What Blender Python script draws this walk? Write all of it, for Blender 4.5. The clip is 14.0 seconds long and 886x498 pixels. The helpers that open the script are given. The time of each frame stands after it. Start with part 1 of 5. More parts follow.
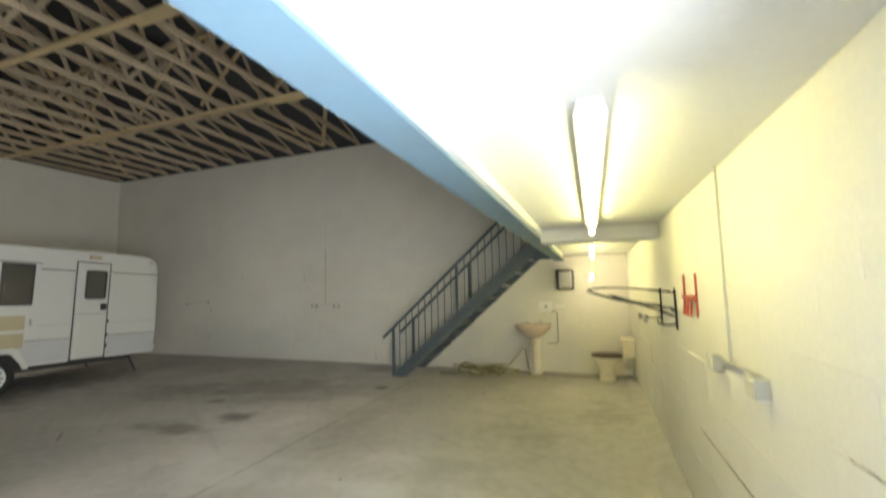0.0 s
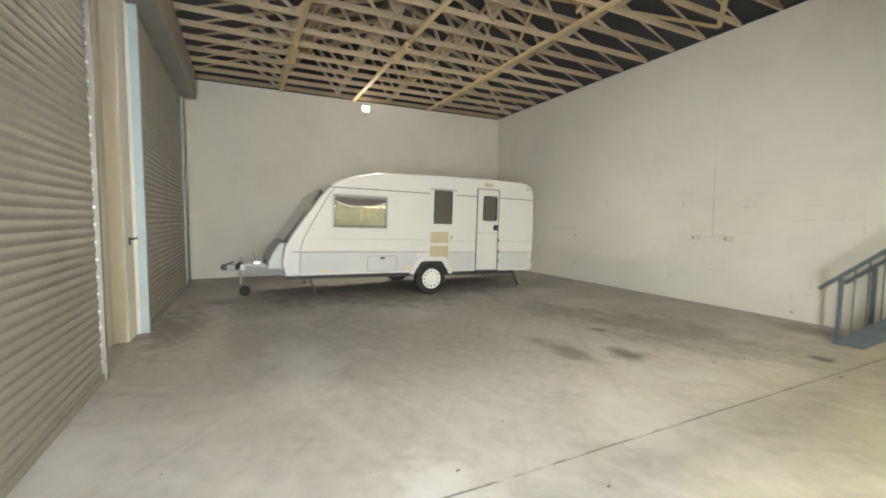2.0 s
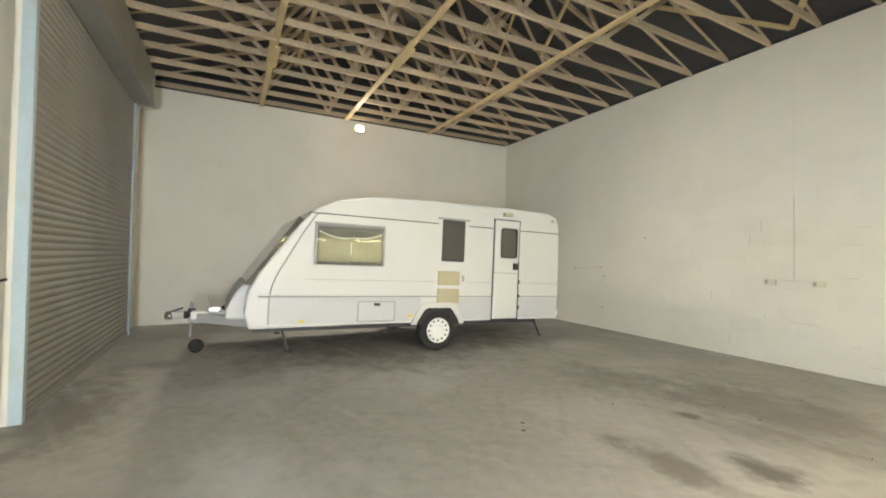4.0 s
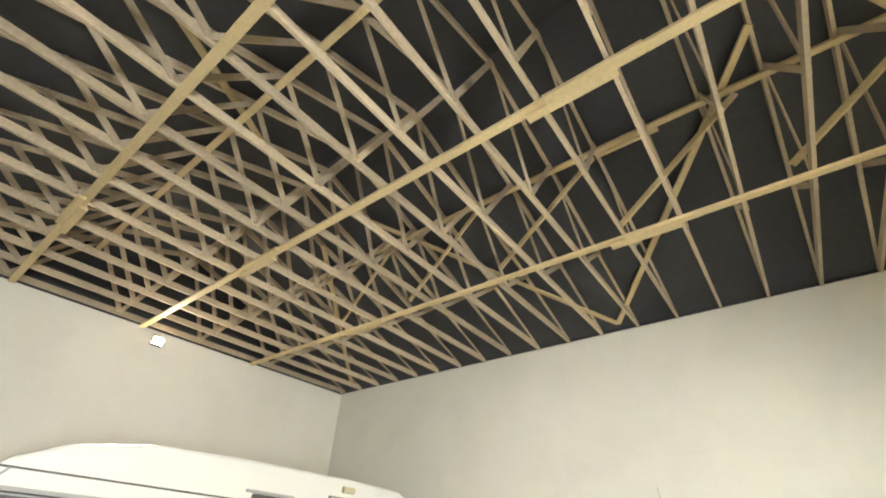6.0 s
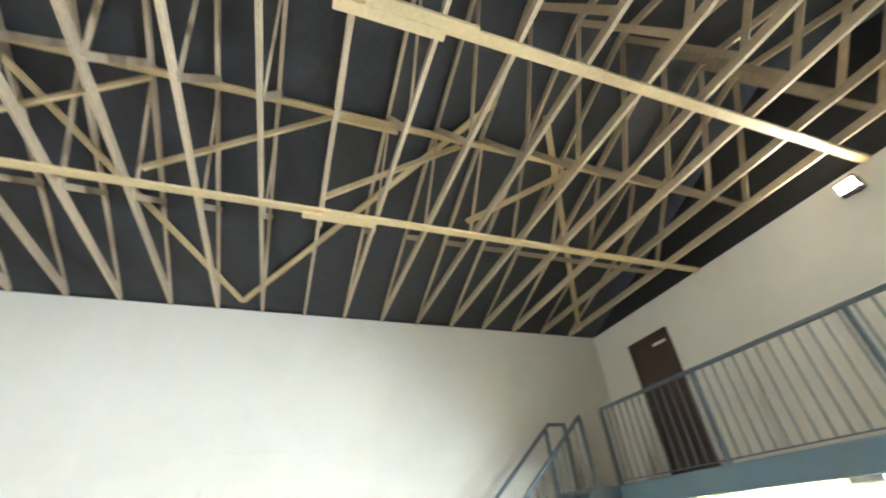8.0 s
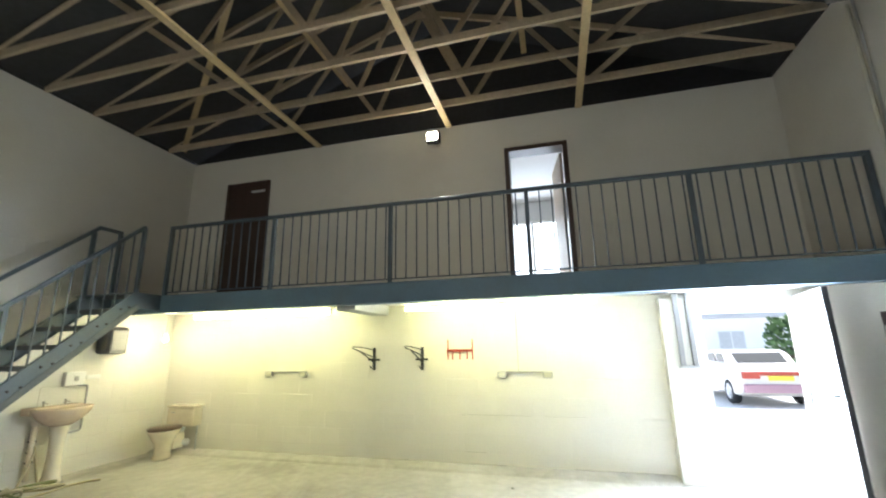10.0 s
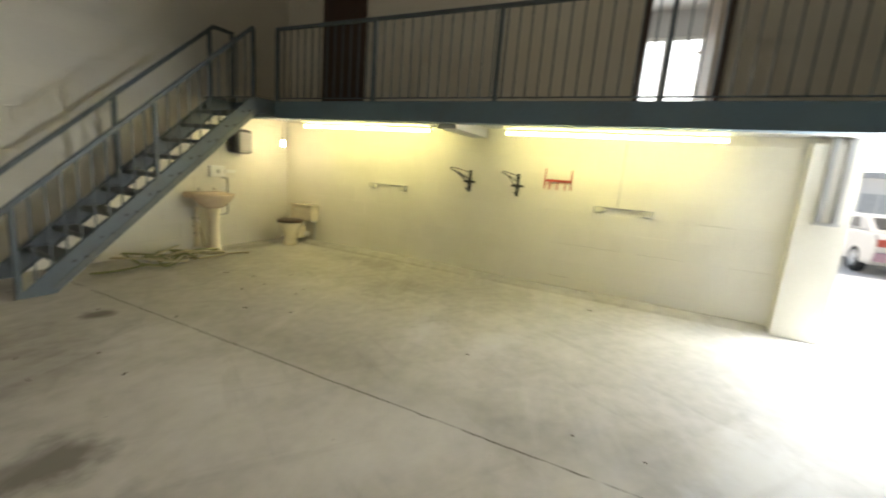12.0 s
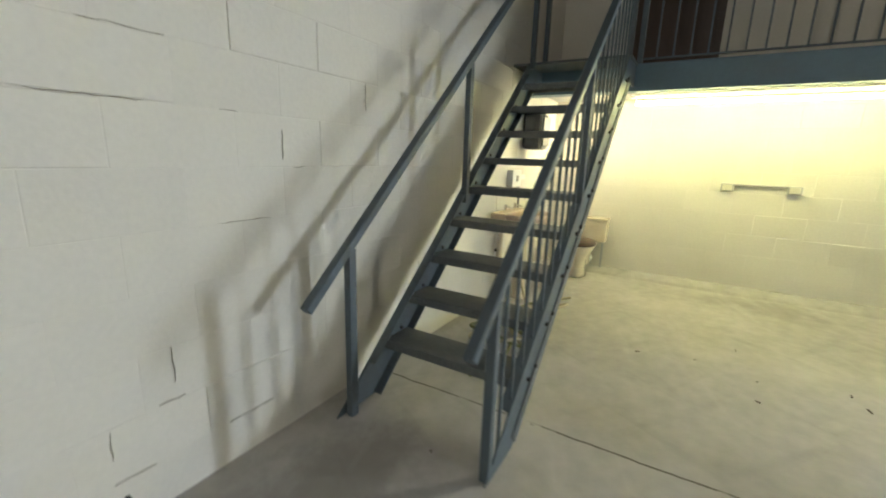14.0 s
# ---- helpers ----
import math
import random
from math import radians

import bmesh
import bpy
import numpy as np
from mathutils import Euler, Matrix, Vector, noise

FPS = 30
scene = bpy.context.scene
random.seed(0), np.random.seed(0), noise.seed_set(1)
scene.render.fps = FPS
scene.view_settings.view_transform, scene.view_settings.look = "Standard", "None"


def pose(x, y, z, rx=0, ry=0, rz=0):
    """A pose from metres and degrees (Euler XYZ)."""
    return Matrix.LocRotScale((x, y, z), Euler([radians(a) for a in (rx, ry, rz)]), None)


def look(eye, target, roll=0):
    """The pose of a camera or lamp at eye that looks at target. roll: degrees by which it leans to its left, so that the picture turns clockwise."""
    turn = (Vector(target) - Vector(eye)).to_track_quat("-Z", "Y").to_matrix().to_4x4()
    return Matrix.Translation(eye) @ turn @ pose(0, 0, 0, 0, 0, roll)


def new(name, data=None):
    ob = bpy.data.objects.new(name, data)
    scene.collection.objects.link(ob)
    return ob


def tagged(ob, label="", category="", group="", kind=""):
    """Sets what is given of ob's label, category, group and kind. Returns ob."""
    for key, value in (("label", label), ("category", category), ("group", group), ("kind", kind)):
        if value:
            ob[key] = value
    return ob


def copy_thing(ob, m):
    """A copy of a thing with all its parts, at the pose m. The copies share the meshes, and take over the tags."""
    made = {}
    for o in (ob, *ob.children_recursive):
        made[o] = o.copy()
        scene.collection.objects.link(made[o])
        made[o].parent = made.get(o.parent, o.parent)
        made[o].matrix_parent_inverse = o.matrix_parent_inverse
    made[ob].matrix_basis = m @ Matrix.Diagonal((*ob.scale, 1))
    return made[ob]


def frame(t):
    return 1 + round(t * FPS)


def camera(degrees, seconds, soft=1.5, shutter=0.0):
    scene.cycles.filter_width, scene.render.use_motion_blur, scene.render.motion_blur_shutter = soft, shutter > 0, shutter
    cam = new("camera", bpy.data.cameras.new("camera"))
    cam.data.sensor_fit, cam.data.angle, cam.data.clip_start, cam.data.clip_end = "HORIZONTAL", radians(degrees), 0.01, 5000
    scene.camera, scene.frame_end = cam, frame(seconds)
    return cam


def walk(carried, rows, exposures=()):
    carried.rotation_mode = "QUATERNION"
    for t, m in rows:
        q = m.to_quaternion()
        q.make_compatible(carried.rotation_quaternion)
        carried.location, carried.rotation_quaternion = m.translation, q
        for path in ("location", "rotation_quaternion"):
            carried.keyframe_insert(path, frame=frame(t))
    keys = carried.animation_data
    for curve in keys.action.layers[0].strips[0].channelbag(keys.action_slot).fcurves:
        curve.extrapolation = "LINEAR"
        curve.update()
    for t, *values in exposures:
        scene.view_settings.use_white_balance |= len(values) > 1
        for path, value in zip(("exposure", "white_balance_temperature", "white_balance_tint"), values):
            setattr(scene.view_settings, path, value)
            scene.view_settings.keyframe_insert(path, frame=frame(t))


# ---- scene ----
cam = camera(94.0, 14.0, 1.9, 0.25)
PATH = [
    (0, (-0.595, -7.979, 1.552), (-1.266, -6.105, 1.745), -1.2),
    (0.3, (-0.596, -7.956, 1.43), (-1.329, -6.11, 1.196), -0.5),
    (0.5, (-0.641, -7.941, 1.483), (-1.691, -6.277, 1.125), 0.2),
    (1, (-1.009, -7.996, 1.443), (-2.45, -6.651, 1.105), -0.4),
    (1.5, (-1.322, -7.889, 1.474), (-2.979, -6.793, 1.241), -1.1),
    (2, (-1.651, -7.723, 1.517), (-3.446, -6.854, 1.376), 0.5),
    (2.2, (-1.787, -7.632, 1.524), (-3.611, -6.818, 1.416), 0.6),
    (4.3, (-3.556, -7.244, 1.519), (-5.293, -6.258, 1.617), 1.0),
    (4.5, (-3.715, -7.185, 1.581), (-5.392, -6.11, 1.758), 0.9),
    (5, (-4.134, -7.057, 1.644), (-5.631, -5.867, 2.229), 1.4),
    (5.5, (-4.382, -7.008, 1.767), (-5.626, -5.77, 2.726), 0.1),
    (6, (-4.675, -6.977, 1.725), (-5.693, -5.716, 2.898), 2.7),
    (6.5, (-5.049, -6.877, 1.792), (-5.895, -5.649, 3.125), 2.5),
    (7, (-5.175, -6.645, 1.763), (-5.59, -5.269, 3.154), -4.5),
    (7.5, (-5.378, -6.425, 1.864), (-5.398, -4.813, 3.048), -6.6),
    (8, (-5.481, -6.19, 1.854), (-4.87, -4.668, 2.998), -4.9),
    (8.5, (-5.687, -6.126, 1.748), (-4.466, -4.896, 2.746), -3.8),
    (9, (-5.755, -6.12, 1.619), (-4.178, -5.249, 2.487), -2.2),
    (9.2, (-5.711, -6.153, 1.588), (-4.06, -5.361, 2.392), -1.2),
    (11.4, (-5.622, -6.243, 1.475), (-3.639, -6.015, 1.353), 3.3),
    (11.5, (-5.64, -6.219, 1.467), (-3.669, -5.931, 1.293), 3.5),
    (12, (-5.622, -6.082, 1.472), (-3.858, -5.216, 1.103), 4.7),
    (12.5, (-5.666, -5.41, 1.397), (-4.496, -3.852, 0.946), 4.0),
    (12.7, (-5.69, -4.93, 1.37), (-4.794, -3.189, 0.95), 2.3),
    (13, (-5.817, -4.18, 1.395), (-4.828, -2.494, 0.968), 1.6),
    (13.3, (-5.881, -3.397, 1.394), (-4.523, -1.99, 0.975), 2.0),
    (13.5, (-5.81, -2.886, 1.415), (-4.336, -1.6, 0.995), 1.6),
    (14, (-5.541, -1.639, 1.4), (-3.863, -0.645, 0.958), 1.8),
]
EXPOSURES = [(0.0, 0.1, 6500, 10), (0.4, 0.38, 6250, 10), (1.0, 0.65, 6500, 10), (2.2, 1.15, 6700, 10), (4.5, 1.35, 6850, 10), (5.5, 1.6, 6800, 10), (6.5, 2.05, 6700, 10), (7.5, 2.2, 6200, 9), (8.5, 2.05, 5700, 9),
             (9.2, 1.65, 5750, 9), (11.3, 0.05, 6300, 10), (12.0, 0.15, 6900, 10), (12.5, 0.4, 7200, 10), (12.75, 0.85, 6000, 10), (13.2, 0.85, 6100, 10), (14.0, 0.8, 6000, 10)]
walk(cam, [(t, look(eye, target, roll)) for t, eye, target, roll in PATH], EXPOSURES)

# ---- light ----
world = bpy.data.worlds.new("world")
scene.world = world
world.use_nodes = True
wn = world.node_tree.nodes
sky = wn.new("ShaderNodeTexSky")
sky.sky_type = "NISHITA"
sky.sun_disc = False
sky.sun_elevation = radians(48)
sky.sun_rotation = radians(166)
wn["Background"].inputs[1].default_value = 0.15
world.node_tree.links.new(sky.outputs[0], wn["Background"].inputs[0])

sun = new("sun", bpy.data.lights.new("sun", "SUN"))
sun.data.energy, sun.data.angle, sun.data.color = 5.0, radians(0.6), (1.0, 0.95, 0.88)
sun.matrix_world = look((14, -48, 55), (2, -9, 0))


def area_lamp(name, eye, target, w, h, energy, color):
    lamp = new(name, bpy.data.lights.new(name, "AREA"))
    lamp.data.shape, lamp.data.size, lamp.data.size_y = "RECTANGLE", w, h
    lamp.data.energy, lamp.data.color = energy, color
    lamp.matrix_world = look(eye, target)
    return lamp


def point_lamp(name, eye, radius, energy, color):
    lamp = new(name, bpy.data.lights.new(name, "POINT"))
    lamp.data.shadow_soft_size, lamp.data.energy, lamp.data.color = radius, energy, color
    lamp.location = eye
    return lamp


DAY = (0.86, 0.93, 1.0)
day = area_lamp("daylight_door", (0.06, -8.40, 1.05), (-5.0, -4.6, 0.35), 0.6, 1.45, 222, DAY)
day.data.spread = radians(168)
area_lamp("daylight_upper_window", (3.55, -5.9, 3.5), (0, -6.0, 3.3), 1.5, 1.3, 36, DAY)
for flood in (area_lamp("flood_lamp_left", (-13.21, -4.55, 4.6), (-9, -4.6, 1.6), 0.24, 0.16, 46, (1.0, 0.92, 0.76)),
              area_lamp("flood_lamp_right", (-0.24, -4.63, 4.6), (-6, -4.6, 1.0), 0.24, 0.16, 52, (1.0, 0.93, 0.78))):
    flood.data.spread = radians(112)

# ---- materials ----


def material(name, color, rough=0.6, metal=0.0, vary=0.12, scale=3.0, grain=60.0, bump=0.15, dirt=None, dirt_amount=0.0,
             dirt_scale=1.2, random_value=0.0, stretch=(1, 1, 1), spec=0.5):
    m = bpy.data.materials.new(name)
    m.use_nodes = True
    nt = m.node_tree
    n, link = nt.nodes, nt.links.new
    b = n["Principled BSDF"]
    b.inputs["Roughness"].default_value = rough
    b.inputs["Metallic"].default_value = metal
    b.inputs["Specular IOR Level"].default_value = spec
    co = n.new("ShaderNodeNewGeometry")
    mp = n.new("ShaderNodeMapping")
    mp.inputs["Scale"].default_value = stretch
    link(co.outputs["Position"], mp.inputs["Vector"])
    big = n.new("ShaderNodeTexNoise")
    big.inputs["Scale"].default_value, big.inputs["Detail"].default_value = scale, 6
    fine = n.new("ShaderNodeTexNoise")
    fine.inputs["Scale"].default_value, fine.inputs["Detail"].default_value = grain, 4
    for t in (big, fine):
        link(mp.outputs[0], t.inputs["Vector"])
    add = n.new("ShaderNodeMath")
    add.operation = "ADD"
    link(big.outputs[0], add.inputs[0]), link(fine.outputs[0], add.inputs[1])
    ramp = n.new("ShaderNodeMapRange")
    ramp.inputs[1].default_value, ramp.inputs[2].default_value = 0.6, 1.4
    ramp.inputs[3].default_value, ramp.inputs[4].default_value = 1 - vary, 1 + vary
    link(add.outputs[0], ramp.inputs[0])
    last = ramp.outputs[0]
    if random_value:
        info = n.new("ShaderNodeObjectInfo")
        rr = n.new("ShaderNodeMapRange")
        rr.inputs[3].default_value, rr.inputs[4].default_value = 1 - random_value, 1 + random_value
        link(info.outputs["Random"], rr.inputs[0])
        mul = n.new("ShaderNodeMath")
        mul.operation = "MULTIPLY"
        link(last, mul.inputs[0]), link(rr.outputs[0], mul.inputs[1])
        last = mul.outputs[0]
    mix = n.new("ShaderNodeVectorMath")
    mix.operation = "SCALE"
    mix.inputs[0].default_value = color[:3]
    link(last, mix.inputs["Scale"])
    out = mix.outputs[0]
    if dirt:
        d = n.new("ShaderNodeTexNoise")
        d.inputs["Scale"].default_value, d.inputs["Detail"].default_value, d.inputs["Roughness"].default_value = dirt_scale, 8, 0.62
        link(mp.outputs[0], d.inputs["Vector"])
        dr = n.new("ShaderNodeMapRange")
        dr.inputs[1].default_value, dr.inputs[2].default_value = 0.48, 0.72
        dr.inputs[4].default_value = dirt_amount
        link(d.outputs[0], dr.inputs[0])
        mc = n.new("ShaderNodeMix")
        mc.data_type = "RGBA"
        link(dr.outputs[0], mc.inputs[0]), link(out, mc.inputs[6])
        mc.inputs[7].default_value = (*dirt, 1)
        out = mc.outputs[2]
    link(out, b.inputs["Base Color"])
    if bump:
        bp = n.new("ShaderNodeBump")
        bp.inputs["Strength"].default_value, bp.inputs["Distance"].default_value = bump, 0.01
        link(fine.outputs[0], bp.inputs["Height"])
        link(bp.outputs[0], b.inputs["Normal"])
    return m


def glowing(name, color, strength):
    m = bpy.data.materials.new(name)
    m.use_nodes = True
    b = m.node_tree.nodes["Principled BSDF"]
    b.inputs["Base Color"].default_value = (0.9, 0.9, 0.9, 1)
    b.inputs["Emission Color"].default_value = (*color, 1)
    b.inputs["Emission Strength"].default_value = strength
    return m


def glass(name, color, rough=0.03, clear=0.6):
    m = bpy.data.materials.new(name)
    m.use_nodes = True
    b = m.node_tree.nodes["Principled BSDF"]
    b.inputs["Base Color"].default_value = (*color, 1)
    b.inputs["Roughness"].default_value = rough
    b.inputs["Transmission Weight"].default_value = clear
    b.inputs["IOR"].default_value = 1.45
    return m


PAINT_WALL = material("painted_block", (0.73, 0.705, 0.635), 0.75, vary=0.05, scale=0.7, grain=45, bump=0.1, dirt=(0.5, 0.47, 0.38), dirt_amount=0.22, dirt_scale=0.9, random_value=0.02)
MORTAR = material("painted_joint", (0.66, 0.63, 0.54), 0.85, vary=0.06, scale=2, grain=50, bump=0.3)
PLASTER = material("white_ceiling", (0.56, 0.56, 0.55), 0.8, vary=0.04, scale=0.6, grain=30, bump=0.08)
CONCRETE = material("concrete_floor", (0.40, 0.385, 0.36), 0.7, vary=0.18, scale=0.55, grain=9, bump=0.15, dirt=(0.58, 0.57, 0.555), dirt_amount=0.8, dirt_scale=0.65)


def floor_marks(m, marks, joint_x):
    """Marks of the floor: round-edged stains, scuffs and other patches at their places, and one cracked joint."""
    n, link = m.node_tree.nodes, m.node_tree.links.new
    b = n["Principled BSDF"]
    out = b.inputs["Base Color"].links[0].from_socket
    geo = n.new("ShaderNodeNewGeometry")
    nz = n.new("ShaderNodeTexNoise")
    nz.inputs["Scale"].default_value, nz.inputs["Detail"].default_value, nz.inputs["Roughness"].default_value = 3.0, 8, 0.65
    link(geo.outputs["Position"], nz.inputs["Vector"])

    def over(mask, color, amount):
        nonlocal out
        mul = n.new("ShaderNodeMath")
        mul.operation = "MULTIPLY"
        mul.inputs[1].default_value = amount
        link(mask, mul.inputs[0])
        mc = n.new("ShaderNodeMix")
        mc.data_type = "RGBA"
        link(mul.outputs[0], mc.inputs[0]), link(out, mc.inputs[6])
        mc.inputs[7].default_value = (*color, 1)
        out = mc.outputs[2]
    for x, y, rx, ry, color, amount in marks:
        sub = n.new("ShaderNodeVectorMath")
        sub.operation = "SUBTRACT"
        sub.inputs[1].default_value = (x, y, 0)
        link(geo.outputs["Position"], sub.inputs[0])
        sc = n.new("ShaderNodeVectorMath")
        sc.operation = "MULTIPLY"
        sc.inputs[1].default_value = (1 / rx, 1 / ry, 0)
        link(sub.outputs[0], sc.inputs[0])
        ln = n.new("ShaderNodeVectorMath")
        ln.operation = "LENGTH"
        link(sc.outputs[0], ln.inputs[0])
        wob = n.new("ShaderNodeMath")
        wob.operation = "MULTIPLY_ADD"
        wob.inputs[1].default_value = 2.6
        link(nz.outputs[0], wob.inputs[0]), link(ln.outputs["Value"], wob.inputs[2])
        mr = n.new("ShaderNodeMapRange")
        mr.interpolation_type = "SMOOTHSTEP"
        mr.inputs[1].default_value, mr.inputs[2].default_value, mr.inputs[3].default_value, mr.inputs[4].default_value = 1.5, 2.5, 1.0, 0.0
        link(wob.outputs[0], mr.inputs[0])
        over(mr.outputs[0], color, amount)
    sep = n.new("ShaderNodeSeparateXYZ")
    link(geo.outputs["Position"], sep.inputs[0])
    wav = n.new("ShaderNodeMath")
    wav.operation = "MULTIPLY_ADD"
    wav.inputs[1].default_value = 0.05
    link(nz.outputs[0], wav.inputs[0]), link(sep.outputs[0], wav.inputs[2])
    dist = n.new("ShaderNodeMath")
    dist.operation = "COMPARE"
    dist.inputs[1].default_value, dist.inputs[2].default_value = joint_x + 0.025, 0.007
    link(wav.outputs[0], dist.inputs[0])
    brk = n.new("ShaderNodeMapRange")
    brk.inputs[1].default_value, brk.inputs[2].default_value = 0.36, 0.5
    link(nz.outputs[0], brk.inputs[0])
    mm = n.new("ShaderNodeMath")
    mm.operation = "MULTIPLY"
    link(dist.outputs[0], mm.inputs[0]), link(brk.outputs[0], mm.inputs[1])
    over(mm.outputs[0], (0.09, 0.08, 0.06), 0.9)
    # drag scuffs in two directions, and small dark specks
    for turn, stretch, lo, hi, color, amount in ((20, (0.5, 3.2, 1), 0.54, 0.66, PALE_MARK, 0.24), (-35, (0.6, 4.5, 1), 0.57, 0.68, DARK_MARK, 0.18), (60, (0.8, 5.5, 1), 0.58, 0.66, DARK_MARK, 0.16),
                                                 (0, (9, 9, 1), 0.70, 0.76, OIL, 0.7)):
        rot = n.new("ShaderNodeMapping")
        rot.vector_type = "TEXTURE"
        rot.inputs["Rotation"].default_value = (0, 0, radians(turn))
        rot.inputs["Scale"].default_value = [1 / q for q in stretch]
        link(geo.outputs["Position"], rot.inputs["Vector"])
        sc = n.new("ShaderNodeTexNoise")
        sc.inputs["Scale"].default_value, sc.inputs["Detail"].default_value, sc.inputs["Roughness"].default_value = 1.0, 7, 0.6
        link(rot.outputs[0], sc.inputs["Vector"])
        mr = n.new("ShaderNodeMapRange")
        mr.inputs[1].default_value, mr.inputs[2].default_value = lo, hi
        link(sc.outputs[0], mr.inputs[0])
        over(mr.outputs[0], color, amount)
    link(out, b.inputs["Base Color"])


OIL, DARK_MARK, PALE_MARK = (0.10, 0.088, 0.072), (0.2, 0.185, 0.165), (0.58, 0.58, 0.575)
# dark and pale patches; the one at (-10.0, -4.6) lies under the caravan
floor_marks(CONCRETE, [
    (-5.25, -4.35, 0.55, 0.22, DARK_MARK, 0.85), (-4.92, -3.78, 0.28, 0.22, OIL, 0.8), (-5.82, -3.26, 0.14, 0.1, OIL, 0.7),
    (-3.88, -1.94, 0.14, 0.1, OIL, 0.9), (-3.14, -6.88, 0.8, 0.35, PALE_MARK, 0.8), (-3.64, -6.75, 0.5, 0.25, PALE_MARK, 0.7),
    (-6.1, -7.2, 1.2, 0.4, PALE_MARK, 0.6), (-2.28, -5.0, 0.5, 0.25, PALE_MARK, 0.5), (-5.5, -2.3, 1.6, 1.0, DARK_MARK, 0.6),
    (-8.4, -8.6, 1.5, 0.45, DARK_MARK, 0.8), (-10.0, -4.6, 1.8, 3.0, DARK_MARK, 0.75), (-1.0, -0.3, 1.1, 0.2, DARK_MARK, 0.7),
    (-1.3, -8.9, 1.0, 0.2, OIL, 0.7), (-7.0, -3.0, 0.9, 0.7, DARK_MARK, 0.5), (-1.4, -3.4, 0.6, 0.35, DARK_MARK, 0.5), (-4.5, -0.5, 0.6, 0.4, DARK_MARK, 0.6),
    (-2.4, -7.6, 0.9, 0.3, PALE_MARK, 0.6), (-0.5, -2.4, 0.3, 0.7, DARK_MARK, 0.4)], -3.58)
BLUE = material("blue_steel", (0.115, 0.185, 0.245), 0.5, vary=0.08, scale=2, grain=40, bump=0.05, dirt=(0.12, 0.13, 0.14), dirt_amount=0.35, dirt_scale=3)
PALE_BLUE = material("pale_blue_paint", (0.40, 0.5, 0.55), 0.5, vary=0.08, scale=3, grain=30, dirt=(0.3, 0.28, 0.24), dirt_amount=0.3, dirt_scale=4)
# same paint as BLUE, grimier, with the backlit shade put into the colour
STAIR_BLUE = material("shaded_grimy_blue_steel", (0.085, 0.113, 0.135), 0.5, vary=0.15, scale=3, grain=40, bump=0.08, dirt=(0.07, 0.065, 0.055), dirt_amount=0.6, dirt_scale=3)
CRACK = material("dark_crack", (0.33, 0.30, 0.23), 0.9, vary=0.3, scale=6)
CURTAIN = material("olive_curtain", (0.2, 0.19, 0.125), 0.85, vary=0.08, scale=5, grain=60, bump=0.1)
HEM = material("white_hem", (0.6, 0.59, 0.52), 0.8, vary=0.05)
BUMPER = material("mauve_bumper", (0.36, 0.22, 0.26), 0.45, vary=0.05)
TREAD = material("grimy_tread", (0.11, 0.125, 0.13), 0.6, vary=0.2, scale=4, grain=50, bump=0.2, dirt=(0.2, 0.18, 0.15), dirt_amount=0.5, dirt_scale=4)
TIMBER = material("truss_timber", (0.49, 0.395, 0.27), 0.75, vary=0.2, scale=1.5, grain=25, bump=0.12, random_value=0.18)
RUNNER = material("runner_timber", (0.60, 0.47, 0.26), 0.75, vary=0.15, scale=1.5, grain=25, bump=0.12, random_value=0.1)
SARKING = material("black_sarking", (0.035, 0.036, 0.04), 0.55, vary=0.3, scale=1, grain=14, bump=0.2)
ROLLER = material("grey_roller_steel", (0.30, 0.29, 0.26), 0.5, metal=0.15, vary=0.1, scale=1, grain=30, bump=0.04, dirt=(0.2, 0.18, 0.15), dirt_amount=0.4, dirt_scale=1.5)
WHITE_METAL = material("white_enamel", (0.78, 0.78, 0.75), 0.35, vary=0.03, scale=1, grain=20, bump=0.02)
CARAVAN_WHITE = material("caravan_white", (0.62, 0.62, 0.605), 0.38, vary=0.03, scale=0.8, grain=60, bump=0.05, dirt=(0.6, 0.58, 0.52), dirt_amount=0.2, dirt_scale=1.5)
CARAVAN_GREY = material("caravan_grey", (0.52, 0.53, 0.54), 0.42, vary=0.05, scale=1.2, grain=70, bump=0.1)
DARK_TRIM = material("dark_trim", (0.05, 0.05, 0.05), 0.5, vary=0.1)
GREY_TRIM = material("grey_trim", (0.3, 0.3, 0.3), 0.5, vary=0.1)
BEIGE_VENT = material("beige_vent", (0.46, 0.41, 0.27), 0.6, vary=0.08)
RUBBER = material("tyre_rubber", (0.02, 0.02, 0.02), 0.8, vary=0.15, grain=40, bump=0.2)
GALV = material("galvanised_steel", (0.55, 0.56, 0.57), 0.4, metal=0.8, vary=0.12, scale=6, grain=60)
CHROME = material("chrome", (0.7, 0.7, 0.7), 0.15, metal=1.0, vary=0.02)
YELLOW = material("yellow_reflector", (0.75, 0.55, 0.05), 0.3, vary=0.03)
WINDOW_DARK = glass("tinted_window", (0.10, 0.095, 0.08), 0.05, 0.0)
CLEAR = glass("clear_pane", (0.93, 0.93, 0.9), 0.02, 1.0)
CERAMIC = material("cream_ceramic", (0.75, 0.68, 0.54), 0.15, vary=0.04, scale=3, grain=20, bump=0.0, dirt=(0.4, 0.3, 0.2), dirt_amount=0.2, dirt_scale=6)
PINK_CERAMIC = material("pink_ceramic", (0.68, 0.55, 0.43), 0.18, vary=0.04, scale=3, grain=20, bump=0.0, dirt=(0.4, 0.25, 0.18), dirt_amount=0.3, dirt_scale=6)
BROWN_SEAT = material("brown_seat", (0.07, 0.045, 0.03), 0.35, vary=0.1)
